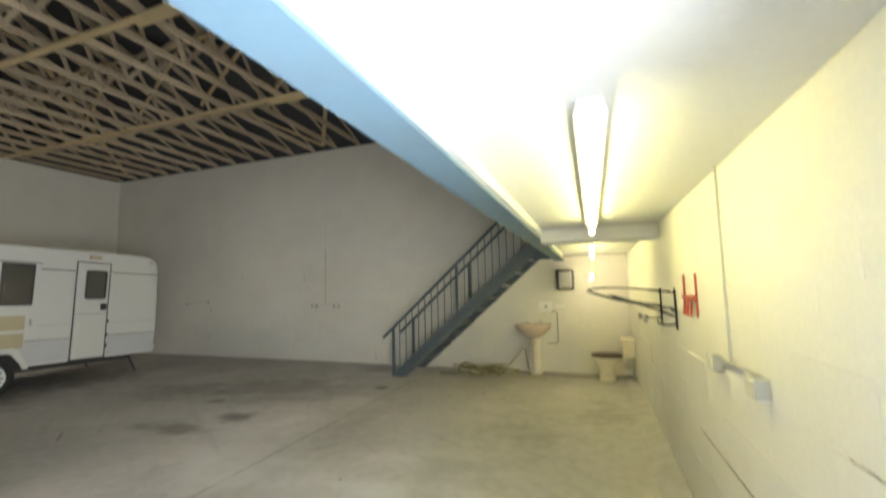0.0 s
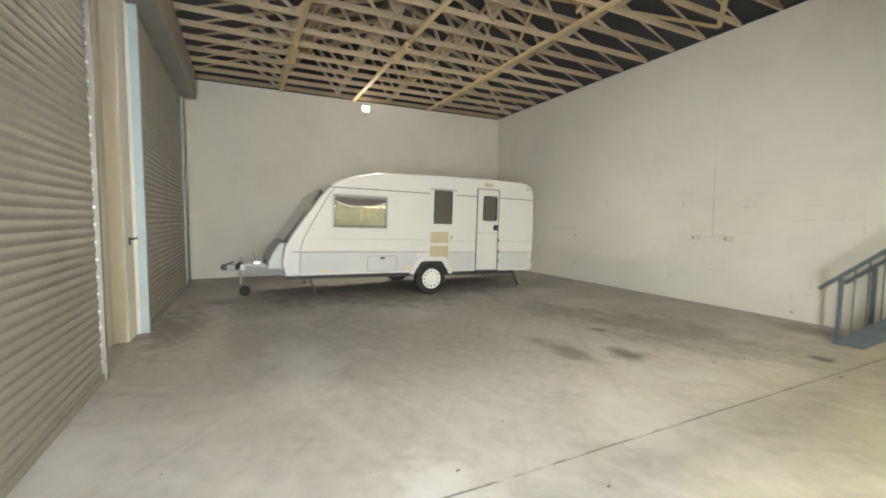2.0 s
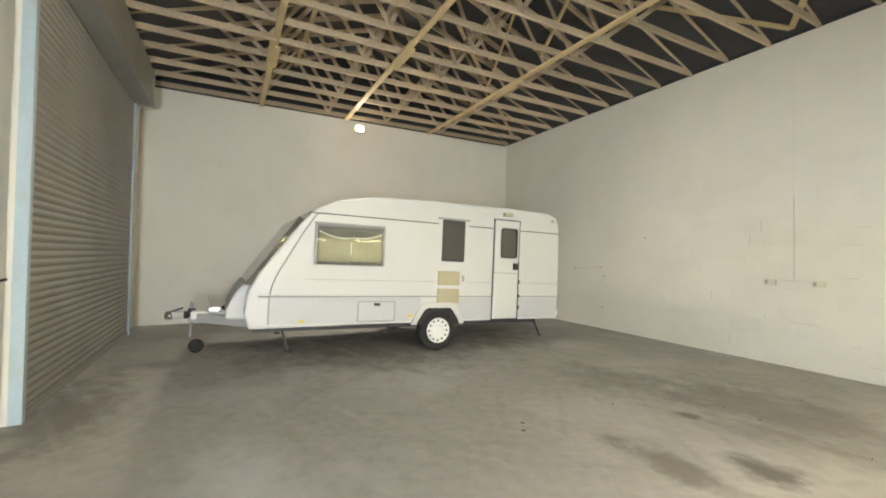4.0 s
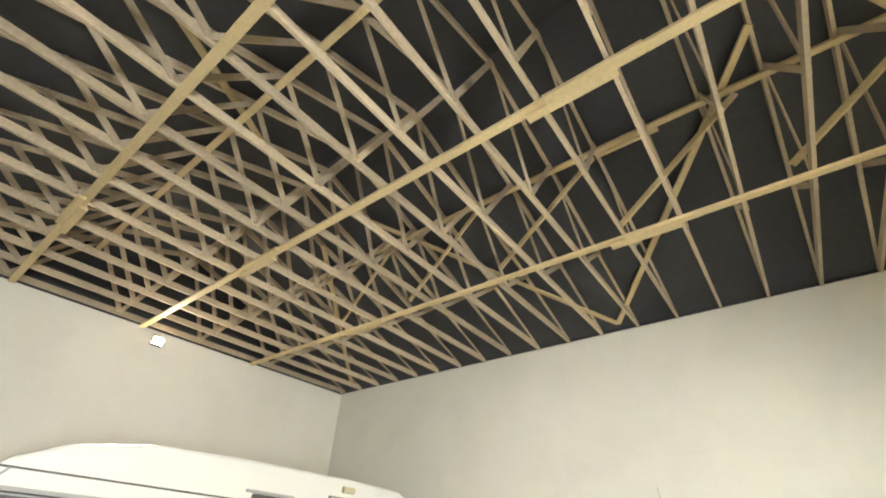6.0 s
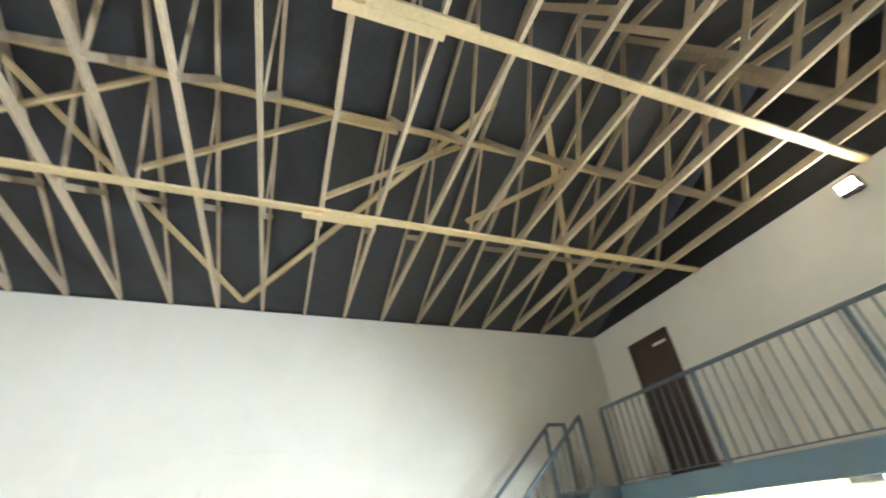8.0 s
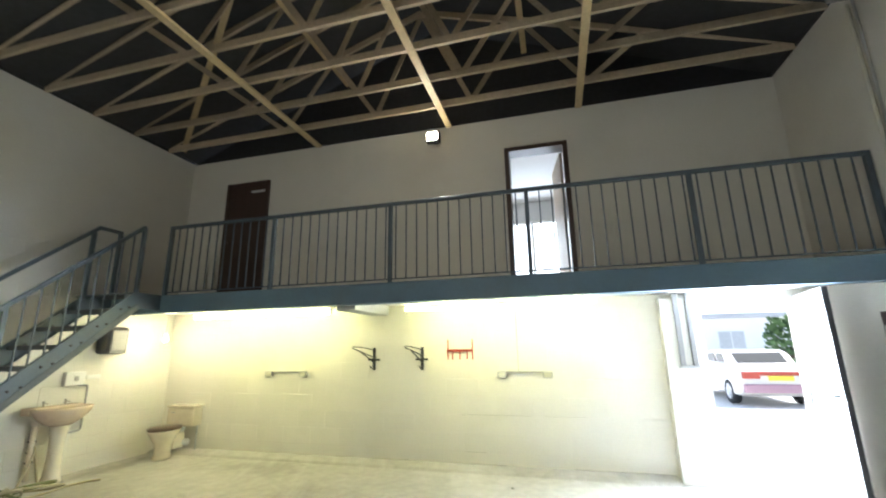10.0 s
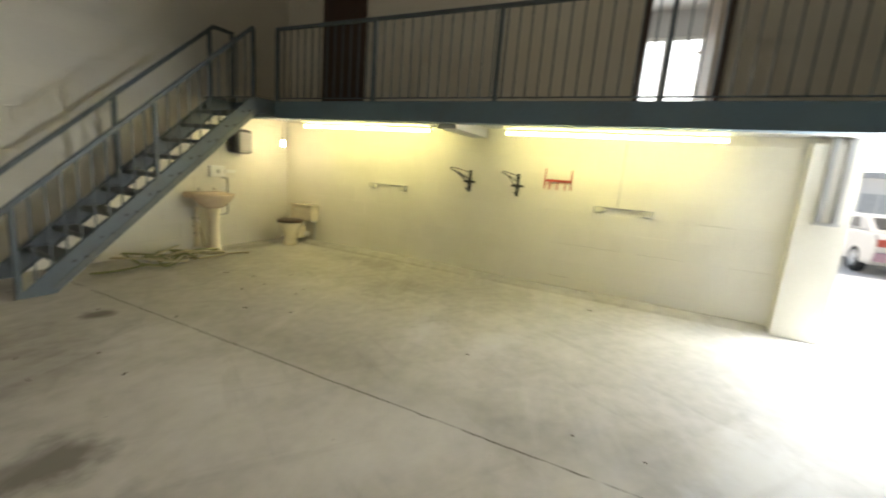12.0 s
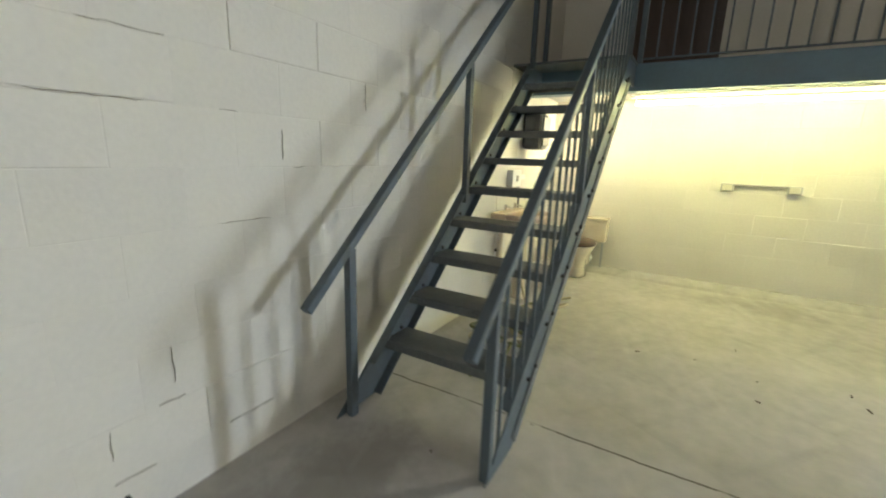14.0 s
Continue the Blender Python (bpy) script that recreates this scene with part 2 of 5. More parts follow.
BROWN_WOOD = material("dark_brown_wood", (0.055, 0.03, 0.022), 0.45, vary=0.2, scale=2, grain=20, stretch=(6, 6, 0.6))
BEIGE_DOOR = material("beige_door", (0.55, 0.45, 0.34), 0.5, vary=0.06, scale=2, grain=20)
DOOR_PAINT = material("door_paint", (0.62, 0.62, 0.62), 0.55, vary=0.05, scale=1.5, grain=30, dirt=(0.4, 0.39, 0.37), dirt_amount=0.3, dirt_scale=2)
HOSE_GREEN = material("hose_green", (0.16, 0.17, 0.06), 0.55, vary=0.15, scale=8)
HOSE_PALE = material("hose_pale", (0.42, 0.37, 0.24), 0.55, vary=0.15, scale=8)
BLACK_IRON = material("black_iron", (0.02, 0.02, 0.02), 0.5, vary=0.2)
RED_PAINT = material("red_paint", (0.38, 0.06, 0.035), 0.45, vary=0.1)
GREY_PLASTIC = material("grey_plastic", (0.42, 0.42, 0.41), 0.5, vary=0.05)
CREAM_BOX = material("cream_box", (0.62, 0.6, 0.5), 0.45, vary=0.05)
TUBE = glowing("fluorescent_tube", (1.0, 0.92, 0.37), 40.0)
BULB = glowing("lit_bulb", (1.0, 0.84, 0.5), 330.0)
FLOOD = glowing("lit_flood_glass", (1.0, 0.88, 0.62), 60.0)
ASPHALT = material("pale_yard", (0.7, 0.69, 0.67), 0.85, vary=0.12, scale=0.4, grain=30, bump=0.2)
CAR_SILVER = material("car_silver", (0.68, 0.64, 0.58), 0.3, metal=0.3, vary=0.03)
FACADE = material("pale_facade", (0.85, 0.84, 0.82), 0.8, vary=0.06, scale=0.5, grain=20)
ROOF_GREY = material("grey_roof", (0.5, 0.5, 0.5), 0.6, vary=0.1)
LEAF = material("leaf_green", (0.11, 0.18, 0.06), 0.6, vary=0.3, scale=3)

# ---- helpers for meshes ----


def mesh_object(name, bm, mat, parent=None, label="", smooth=False):
    me = bpy.data.meshes.new(name)
    bmesh.ops.recalc_face_normals(bm, faces=bm.faces)
    bm.to_mesh(me)
    bm.free()
    me.materials.append(mat)
    if smooth:
        me.shade_smooth()
    ob = new(name, me)
    ob.parent = parent
    if label:
        ob["label"] = label
    return ob


def part(name, bm, mat, parent, label="", smooth=False):
    return mesh_object(name, bm, mat, parent, label, smooth)


def thing(name, label, category, group="", at=(0, 0, 0)):
    ob = new(name)
    ob.location = at
    ob.empty_display_size = 0.1
    return tagged(ob, label, category, group)


def add_box(bm, x0, x1, y0, y1, z0, z1, bevel=0.0):
    r = bmesh.ops.create_cube(bm, size=1)
    for v in r["verts"]:
        v.co = Vector((x0 + (v.co.x + 0.5) * (x1 - x0), y0 + (v.co.y + 0.5) * (y1 - y0), z0 + (v.co.z + 0.5) * (z1 - z0)))
    if bevel:
        edges = list({e for v in r["verts"] for e in v.link_edges})
        bmesh.ops.bevel(bm, geom=edges, offset=bevel, segments=2, affect="EDGES", profile=0.6)
    return bm


def box(x0, x1, y0, y1, z0, z1, bevel=0.0):
    x0, x1 = min(x0, x1), max(x0, x1)
    y0, y1 = min(y0, y1), max(y0, y1)
    return add_box(bmesh.new(), x0, x1, y0, y1, z0, z1, bevel)


def add_rod(bm, a, b, r, seg=10, r2=None):
    a, b = Vector(a), Vector(b)
    d = b - a
    m = Matrix.Translation((a + b) / 2) @ d.to_track_quat("Z", "Y").to_matrix().to_4x4()
    bmesh.ops.create_cone(bm, cap_ends=True, segments=seg, radius1=r, radius2=r if r2 is None else r2, depth=d.length, matrix=m)
    return bm


def rod(a, b, r, seg=10, r2=None):
    return add_rod(bmesh.new(), a, b, r, seg, r2)


def add_bar(bm, a, b, w, h, up=(0, 0, 1), bevel=0.0):
    """A straight bar of section w by h from a to b; h lies along up."""
    a, b = Vector(a), Vector(b)
    d = (b - a).normalized()
    side = d.cross(Vector(up)).normalized()
    top = side.cross(d).normalized()
    m = Matrix((side, d, top)).transposed().to_4x4()
    m.translation = (a + b) / 2
    r = bmesh.ops.create_cube(bm, size=1)
    for v in r["verts"]:
        v.co = m @ Vector((v.co.x * w, v.co.y * (b - a).length, v.co.z * h))
    if bevel:
        bmesh.ops.bevel(bm, geom=list({e for v in r["verts"] for e in v.link_edges}), offset=bevel, segments=1, affect="EDGES")
    return bm


def bar(a, b, w, h, up=(0, 0, 1), bevel=0.0):
    return add_bar(bmesh.new(), a, b, w, h, up, bevel)


def prism(profile, axis, lo, hi, bevel=0.0):
    """A closed outline in the plane across axis, drawn out from lo to hi."""
    bm = bmesh.new()

    def at(p, q):
        return {"x": (q, p[0], p[1]), "y": (p[0], q, p[1]), "z": (p[0], p[1], q)}[axis]
    a = [bm.verts.new(at(p, lo)) for p in profile]
    b = [bm.verts.new(at(p, hi)) for p in profile]
    bm.faces.new(a)
    bm.faces.new(b[::-1])
    for i in range(len(a)):
        j = (i + 1) % len(a)
        bm.faces.new((a[j], a[i], b[i], b[j]))
    if bevel:
        bm.normal_update()
        edges = [e for e in bm.edges if len(e.link_faces) == 2 and e.calc_face_angle() > 0.5]
        bmesh.ops.bevel(bm, geom=edges, offset=bevel, segments=2, affect="EDGES", profile=0.6)
    return bm


def lathe(rings, seg=24, squash=(1, 1), at=(0, 0, 0)):
    """A turned body from rings of (radius, height), closed at both ends."""
    bm = bmesh.new()
    rows = [[bm.verts.new((at[0] + r * squash[0] * math.cos(6.28319 * i / seg), at[1] + r * squash[1] * math.sin(6.28319 * i / seg), at[2] + z))
             for i in range(seg)] for r, z in rings]
    for a, b in zip(rows, rows[1:]):
        for i in range(seg):
            j = (i + 1) % seg
            bm.faces.new((a[i], a[j], b[j], b[i]))
    bm.faces.new(rows[0][::-1])
    bm.faces.new(rows[-1])
    return bm


def tube_curve(name, points, r, mat, parent=None, label=""):
    cu = bpy.data.curves.new(name, "CURVE")
    cu.dimensions, cu.bevel_depth, cu.bevel_resolution = "3D", r, 3
    sp = cu.splines.new("NURBS")
    sp.points.add(len(points) - 1)
    for p, q in zip(sp.points, points):
        p.co = (*q, 1)
    sp.use_endpoint_u, sp.order_u = True, 3
    cu.materials.append(mat)
    ob = new(name, cu)
    ob.parent = parent
    if label:
        ob["label"] = label
    return ob


def structure(name, bm, mat, label, parent=None, smooth=False):
    return tagged(mesh_object(name, bm, mat, parent, "", smooth), label, "", "", "structure")


# ---- the shell: right wall x = 0, back wall y = 0 ----
LEFT, FRONT, TOP = -13.45, -9.15, 4.84
PEAK = TOP + 1.66
DECK, SOFFIT = 2.25, 2.11
T = 0.22

structure("ground", box(-60, 140, -120, 80, -0.3, -0.02), ASPHALT, "pale sunlit concrete yard outside the workshop")
floor = structure("floor", box(LEFT - T, T, FRONT - T, T, -0.2, 0.0), CONCRETE, "worn grey concrete floor with pale scuffs and dark stains")
wall_back = structure("wall_back", box(LEFT - T, T, 0.0, T, 0.0, TOP + 0.12), PAINT_WALL, "cream painted concrete block wall with faint cracked joints")


def gable(x0, x1, holes=()):
    bm = bmesh.new()
    ys = sorted({FRONT - T, 0.0, *[h[0] for h in holes], *[h[1] for h in holes]})
    for a, b in zip(ys, ys[1:]):
        cuts = sorted((h[2], h[3]) for h in holes if h[0] <= a + 1e-4 and h[1] >= b - 1e-4)
        z = 0.0
        for lo, hi in cuts:
            if lo > z:
                add_box(bm, x0, x1, a, b, z, lo)
            z = hi
        add_box(bm, x0, x1, a, b, z, TOP + 0.0)
    return bm


wall_left = structure("wall_left", gable(LEFT - T, LEFT), PAINT_WALL, "cream painted gable wall behind the caravan")
wall_right = structure("wall_right", gable(0.0, T, [(-8.88, -7.87, 0.0, 2.04), (-6.55, -5.67, DECK, 4.34)]), PAINT_WALL,
                       "cream painted side wall under and above the mezzanine")
for nm, x0, x1 in (("wall_gable_left", LEFT - T, LEFT), ("wall_gable_right", 0.0, T)):
    structure(nm, prism([(0.0, TOP + 0.003), (FRONT - T, TOP + 0.003), (FRONT / 2, PEAK + 0.1)], "x", x0, x1), SARKING, "dark lined gable above the roof chords")

# front wall with two roller door openings
ROLL_1, ROLL_2 = (-6.35, -2.4), (-12.4, -8.2)
bm = bmesh.new()
for a, b, lo in ((LEFT, ROLL_2[0], 0), (ROLL_2[0], ROLL_2[1], 4.25), (ROLL_2[1], ROLL_1[0], 0), (ROLL_1[0], ROLL_1[1], 4.25), (ROLL_1[1], 0.0, 0)):
    add_box(bm, a, b, FRONT - T, FRONT, lo, TOP + 0.12)
wall_front = structure("wall_front", bm, PAINT_WALL, "cream painted front wall between the roller doors")
structure("wall_pier", box(-2.36, -2.02, FRONT + 0.002, -8.97, 0.0, TOP, 0.012), PAINT_WALL, "cream painted pier beside the roller door")
structure("wall_pier", box(-8.12, -7.72, FRONT + 0.002, -8.99, 0.0, TOP, 0.012), PAINT_WALL, "cream painted pier between the two roller doors")
structure("wall_pier", box(LEFT + 0.002, -12.98, FRONT + 0.002, -8.97, 0.0, TOP, 0.012), PAINT_WALL, "cream painted corner pier")
structure("wall_pier", box(-0.14, -0.002, -7.86, -7.43, 0.0, 2.05, 0.01), PAINT_WALL, "cream painted door pier")
structure("baseboard", prism([(-0.003, 0.0), (-0.2, 0.0), (-0.16, 0.025), (-0.05, 0.05), (-0.003, 0.06)], "y", -7.425, -0.005), CONCRETE, "pale uneven cement fillet at the foot of the wall")

# dark membrane lapped over the tops of the long walls
for y0, y1 in ((-0.012, -0.001), (FRONT + 0.001, FRONT + 0.012)):
    structure("trim_eaves", box(LEFT + 0.002, -0.002, y0, y1, TOP + 0.012, TOP + 0.11), SARKING, "dark membrane edge along the eaves")

# roof: dark sarking on both slopes
for nm, ya, yb in (("ceiling_back_slope", 0.25, FRONT / 2), ("ceiling_front_slope", FRONT - 0.25, FRONT / 2)):
    k = (PEAK + 0.1 - TOP) / abs(FRONT / 2)
    za = PEAK + 0.1 - k * abs(ya - yb)
    structure(nm, prism([(ya, za + 0.05), (yb, PEAK + 0.15), (yb, PEAK + 0.3), (ya, za + 0.2)], "x", LEFT - T, T), SARKING, "black roofing membrane above the trusses")

# ---- mezzanine ----
mezz = thing("mezzanine", "narrow mezzanine walkway with blue steel edge beam", "mezzanine")
part("soffit", box(-1.07, -0.003, -9.12, -1.0, SOFFIT, DECK - 0.04), PLASTER, mezz, "white boarded underside")
part("deck", box(-1.2, -0.003, -9.12, -0.004, DECK - 0.036, DECK), TIMBER, mezz)
part("soffit_end", box(-1.07, -0.003, -0.996, -0.004, SOFFIT, DECK - 0.04), PLASTER, mezz)
bm = bmesh.new()
add_box(bm, -1.22, -1.06, -9.12, -0.02, 2.025, 2.04)
add_box(bm, -1.22, -1.06, -9.12, -0.02, 2.248, 2.26)
add_box(bm, -1.215, -1.203, -9.12, -0.02, 2.0405, 2.2475)
part("edge_beam", bm, BLUE, mezz, "blue painted steel edge beam")
part("edge_batten", box(-1.075, -1.03, -9.1, -1.0, 2.045, 2.108, 0.004), PLASTER, mezz)
part("cross_beam", box(-1.05, -0.003, -3.88, -3.62, 1.975, 2.108, 0.01), PLASTER, mezz, "white boxed cross beam")

# ---- staircase ----
stair = thing("staircase", "blue steel open-tread staircase against the painted block wall", "staircase")
SL = 0.9
YW, YO = -0.17, -1.05


def nose_z(x):
    return SL * (x + 4.08)


def stringer(y0, y1, name):
    prof = [(-4.13, 0.0), (-3.825, 0.0), (-1.495, 2.06), (-1.215, 2.06), (-1.215, 2.258), (-1.60, 2.258)]
    return part(name, prism(prof, "y", y0, y1), STAIR_BLUE, stair, "blue painted channel stringer")


for y, s in ((YW, 1), (YO, -1)):
    st = stringer(min(y, y - 0.008 * s), max(y, y - 0.008 * s), "stringer")
    d = Vector((1, 0, SL)).normalized()
    a0, a1 = Vector((-3.825, 0, 0.004)), Vector((-1.495, 0, 2.064))
    for off in (0.006, 0.2):
        nrm = Vector((-d.z, 0, d.x)) * off
        pa, pb = a0 + nrm + Vector((0, y - 0.03 * s, 0)), a1 + nrm + Vector((0, y - 0.03 * s, 0))
        if off > 0.1:
            pa = pa + d * 0.11
            pb = pb - d * 0.1
        part("flange", bar(pa, pb, 0.055, 0.008, (0, 0, 1)), STAIR_BLUE, st)
    if s < 0:
        # added bar that darkens the lower part of the outer stringer's face
        low = Vector((-d.z, 0, d.x)) * 0.034 + Vector((0, y - 0.006, 0))
        part("dark_lower_bar", bar(a0 + low + d * 0.03, a1 + low, 0.008, 0.066, (0, 0, 1)), TREAD, st, "added dark bar along the lower edge of the stringer")
    for k in range(9):
        zt = 0.31 + 0.2167 * k
        xn = -4.08 + zt / SL
        for dx in (0.07, 0.17):
            part("bolt", rod((xn + dx, y - 0.004, zt - 0.03 + dx * 0.3), (xn + dx, y - 0.018, zt - 0.03 + dx * 0.3), 0.012, 6), BLACK_IRON, st)
for k in range(9):
    zt = 0.31 + 0.2167 * k
    xn = -4.08 + zt / SL
    bm = box(xn, xn + 0.235, YO + 0.008, YW - 0.008, zt - 0.006, zt, 0.002)
    add_box(bm, xn, xn + 0.007, YO + 0.01, YW - 0.01, zt - 0.05, zt - 0.0065)
    add_box(bm, xn + 0.228, xn + 0.235, YO + 0.01, YW - 0.01, zt - 0.045, zt - 0.0065)
    part("tread", bm, TREAD, stair, "grimy folded steel tread")
part("landing", box(-1.60, -1.222, YO - 0.01, -0.02, 2.24, 2.262), TREAD, stair)


def rail_z(x):
    return 0.69 + SL * (x + 4.3)


# open side: handrail, posts, balusters
YR = -1.03
part("handrail", bar((-4.3, YR, 0.67), (-1.56, YR, 0.67 + SL * 2.74), 0.05, 0.045, (0, 0, 1), 0.004), STAIR_BLUE, stair, "worn blue handrail")
for x in (-4.085, -2.84, -1.56):
    z0 = 0.0 if x < -4 else nose_z(x) - 0.05
    part("post", box(x - 0.022, x + 0.022, YR - 0.022, YR + 0.022, z0, rail_z(x) - 0.045, 0.004), STAIR_BLUE, stair)
n_bal = 19
for i in range(n_bal):
    x = -4.085 + (2.525 / (n_bal + 1)) * (i + 1)
    if abs(x + 2.84) < 0.05:
        continue
    part("baluster", bar((x, YR, max(0.0, nose_z(x) - 0.1)), (x, YR, rail_z(x) - 0.045), 0.014, 0.014, (0, 1, 0)), STAIR_BLUE, stair)
# wall side: handrail on posts
YL = -0.215
part("handrail", bar((-4.34, YL, 0.69), (-1.56, YL, 3.2), 0.05, 0.045, (0, 0, 1), 0.004), STAIR_BLUE, stair)
part("handrail_return", bar((-1.58, YL, 3.2), (-1.25, YL, 3.2), 0.05, 0.045, (0, 0, 1), 0.004), STAIR_BLUE, stair)
for x, z0, z1 in ((-4.05, 0.0, 0.93), (-2.84, nose_z(-2.84) - 0.05, 2.03), (-1.62, 2.2, 3.12), (-1.27, 2.24, 3.18)):
    part("post", box(x - 0.025, x + 0.025, YL - 0.02, YL + 0.02, z0, z1, 0.004), STAIR_BLUE, stair)

# ---- mezzanine balustrade ----
balustrade = thing("balustrade", "blue steel balustrade with thin bars along the mezzanine edge", "railing", at=(0, 0, 0))
XR, RT = -1.19, 3.24
part("top_rail", bar((XR, -9.14, RT - 0.02), (XR, -1.05, RT - 0.02), 0.05, 0.04, (0, 0, 1), 0.004), STAIR_BLUE, balustrade)
part("bottom_rail", bar((XR, -9.1, DECK + 0.05), (XR, -1.05, DECK + 0.05), 0.03, 0.012, (0, 0, 1)), STAIR_BLUE, balustrade)
for y in (-1.07, -2.75, -4.38, -6.0, -7.63, -9.115):
    part("post", box(XR - 0.025, XR + 0.025, y - 0.022, y + 0.022, DECK + 0.002, RT - 0.041, 0.004), STAIR_BLUE, balustrade)
bal = None
y = -1.2
while y > -9.07:
    if min(abs(y - p) for p in (-2.75, -4.38, -6.0, -7.63)) > 0.04:
        if bal is None:
            bal = part("baluster", box(-0.007, 0.007, -0.007, 0.007, DECK + 0.056, RT - 0.041), STAIR_BLUE, balustrade)
            bal.location = (XR, y, 0)
        else:
            ob = new("baluster", bal.data)
            ob.parent, ob.location = balustrade, (XR, y, 0)
    y -= 0.13

# ---- roof trusses ----


def roof_truss(x):
    tr = thing("roof_truss", "pale timber roof truss with thin web members", "roof truss", "roof trusses", (x, 0, 0))
    w = 0.036
    k = (PEAK - TOP - 0.1) / abs(FRONT / 2)

    def top(yy):
        return TOP + 0.1 + k * (abs(FRONT / 2) - abs(yy - FRONT / 2))
    part("bottom_chord", box(-w / 2, w / 2, FRONT + 0.004, -0.004, TOP, TOP + 0.095), TIMBER, tr)
    for ya in (-0.02, FRONT + 0.02):
        part("top_chord", bar((0, ya, top(ya)), (0, FRONT / 2, top(FRONT / 2)), w, 0.09), TIMBER, tr)
    lo = TOP + 0.05
    for ya, za, yb, zb in ((-1.55, top(-1.55), -2.3, lo), (-2.3, lo, -3.1, top(-3.1)), (-3.1, top(-3.1), -3.85, lo), (-3.85, lo, FRONT / 2, top(FRONT / 2)),
                           (-7.6, top(-7.6), -6.85, lo), (-6.85, lo, -6.05, top(-6.05)), (-6.05, top(-6.05), -5.3, lo), (-5.3, lo, FRONT / 2, top(FRONT / 2))):
        part("web", bar((w * 0.75, ya, za), (w * 0.75, yb, zb), w * 0.45, 0.07, (0, 0, 1)), TIMBER, tr)
    return tr


first = roof_truss(-0.55)
xs = [-0.55 - 0.608 * i for i in range(1, 22)]
for x in xs:
    if x > LEFT + 0.1:
        copy_thing(first, pose(x, 0, 0))

# runners nailed under the chords, with spliced laps
for y, splices in ((-2.6, (-5.1, -9.9)), (-4.85, (-5.05, -9.6)), (-6.75, (-4.2, -10.6))):
    rn = thing("ceiling_runner", "yellow timber runner nailed under the roof trusses", "timber runner", "ceiling runners")
    ends = [LEFT + 0.02, *sorted(splices), -0.03]
    for a, b in zip(ends, ends[1:]):
        part("board", box(a + 0.002, b - 0.002, y - 0.045, y + 0.045, TOP - 0.036, TOP - 0.002), RUNNER, rn)
    for s in splices:
        part("splice", box(s - 0.3, s + 0.5, y - 0.085, y + 0.0, TOP - 0.074, TOP - 0.037), RUNNER, rn)
        part("splice", box(s - 0.5, s + 0.28, y + 0.002, y + 0.085, TOP - 0.074, TOP - 0.037), RUNNER, rn)
kk = (PEAK - TOP - 0.1) / abs(FRONT / 2)
for y in (-3.1, -6.05):
    rn = thing("web_runner", "timber runner tying the truss webs together", "timber runner", "web runners")
    z = TOP + 0.1 + kk * (abs(FRONT / 2) - abs(y - FRONT / 2)) - 0.1
    part("board", box(LEFT + 0.02, -0.03, y - 0.04, y + 0.04, z - 0.035, z), RUNNER, rn)


def roof_z(y):
    return TOP + 0.1 + kk * (abs(FRONT / 2) - abs(y - FRONT / 2)) - 0.07


for x0, x1, y0, y1 in ((-6.3, -3.6, -0.15, -3.6), (-6.3, -9.0, -0.15, -3.6), (-0.4, -2.9, -0.15, -3.6), (-12.9, -10.2, -0.15, -3.6),
                       (-6.3, -3.6, -9.0, -5.6), (-6.3, -9.0, -9.0, -5.6)):
    br = thing("roof_brace", "diagonal timber brace below the roof slope", "timber brace", "roof braces")
    part("board", bar((x0, y0, roof_z(y0)), (x1, y1, roof_z(y1)), 0.08, 0.03), RUNNER, br)

for x0, x1 in ((-7.1, -5.45), (-5.42, -3.88), (-3.72, -2.26), (-8.8, -7.2), (-10.5, -8.95)):
    br = thing("roof_brace", "diagonal timber brace between the runners", "timber brace", "roof braces")
    part("board", bar((x0, -2.66, TOP + 0.13), (x1, -3.05, 5.84), 0.03, 0.07), RUNNER, br)
rn = thing("runner_splice", "short timber splice on the web runner", "timber runner")
part("board", box(-5.42, -4.67, -3.055, -3.015, 5.83, 5.92), RUNNER, rn)

# ---- roller doors ----


def roller_door(x0, x1, y, top_z, label, shutter_box):
    door = thing("roller_door", label, "roller door", "roller doors", ((x0 + x1) / 2, y, 0))
    half = (x1 - x0) / 2
    bm = bmesh.new()
    pitch, n = 0.078, int(top_z / 0.078)
    cols = []
    steps = 6
    for xx in (-half, half):
        col = []
        for i in range(n * steps + 1):
            f = i / steps
            col.append(bm.verts.new((xx, 0.014 * (0.5 + 0.5 * math.cos(2 * math.pi * f)) ** 0.7, 0.05 + f * pitch)))
        cols.append(col)
    for i in range(n * steps):
        bm.faces.new((cols[0][i], cols[1][i], cols[1][i + 1], cols[0][i + 1]))
    ext = bmesh.ops.extrude_face_region(bm, geom=list(bm.faces))
    for v in ext["geom"]:
        if isinstance(v, bmesh.types.BMVert):
            v.co.y -= 0.012
    part("curtain", bm, ROLLER, door, "ribbed grey steel curtain")
    part("bottom_rail", box(-half, half, -0.02, 0.03, 0.012, 0.075, 0.006), ROLLER, door)
    for s in (-1, 1):
        part("guide", box(s * (half + 0.002), s * (half + 0.075), -0.05, 0.045, 0.0, top_z, 0.005), PALE_BLUE if shutter_box or s > 0 else ROLLER, door, "pale blue steel guide" if shutter_box else "")
        part("reveal", box(s * (half + 0.002), s * (half + 0.07), -0.222, -0.0505, 0.0, top_z), PAINT_WALL, door)
    return door


rd1 = roller_door(ROLL_1[0], ROLL_1[1], -8.93, 4.45, "closed grey ribbed roller door", False)
rd2 = roller_door(ROLL_2[0], ROLL_2[1], -8.9, 4.3, "closed grey ribbed roller door with blue guides", True)
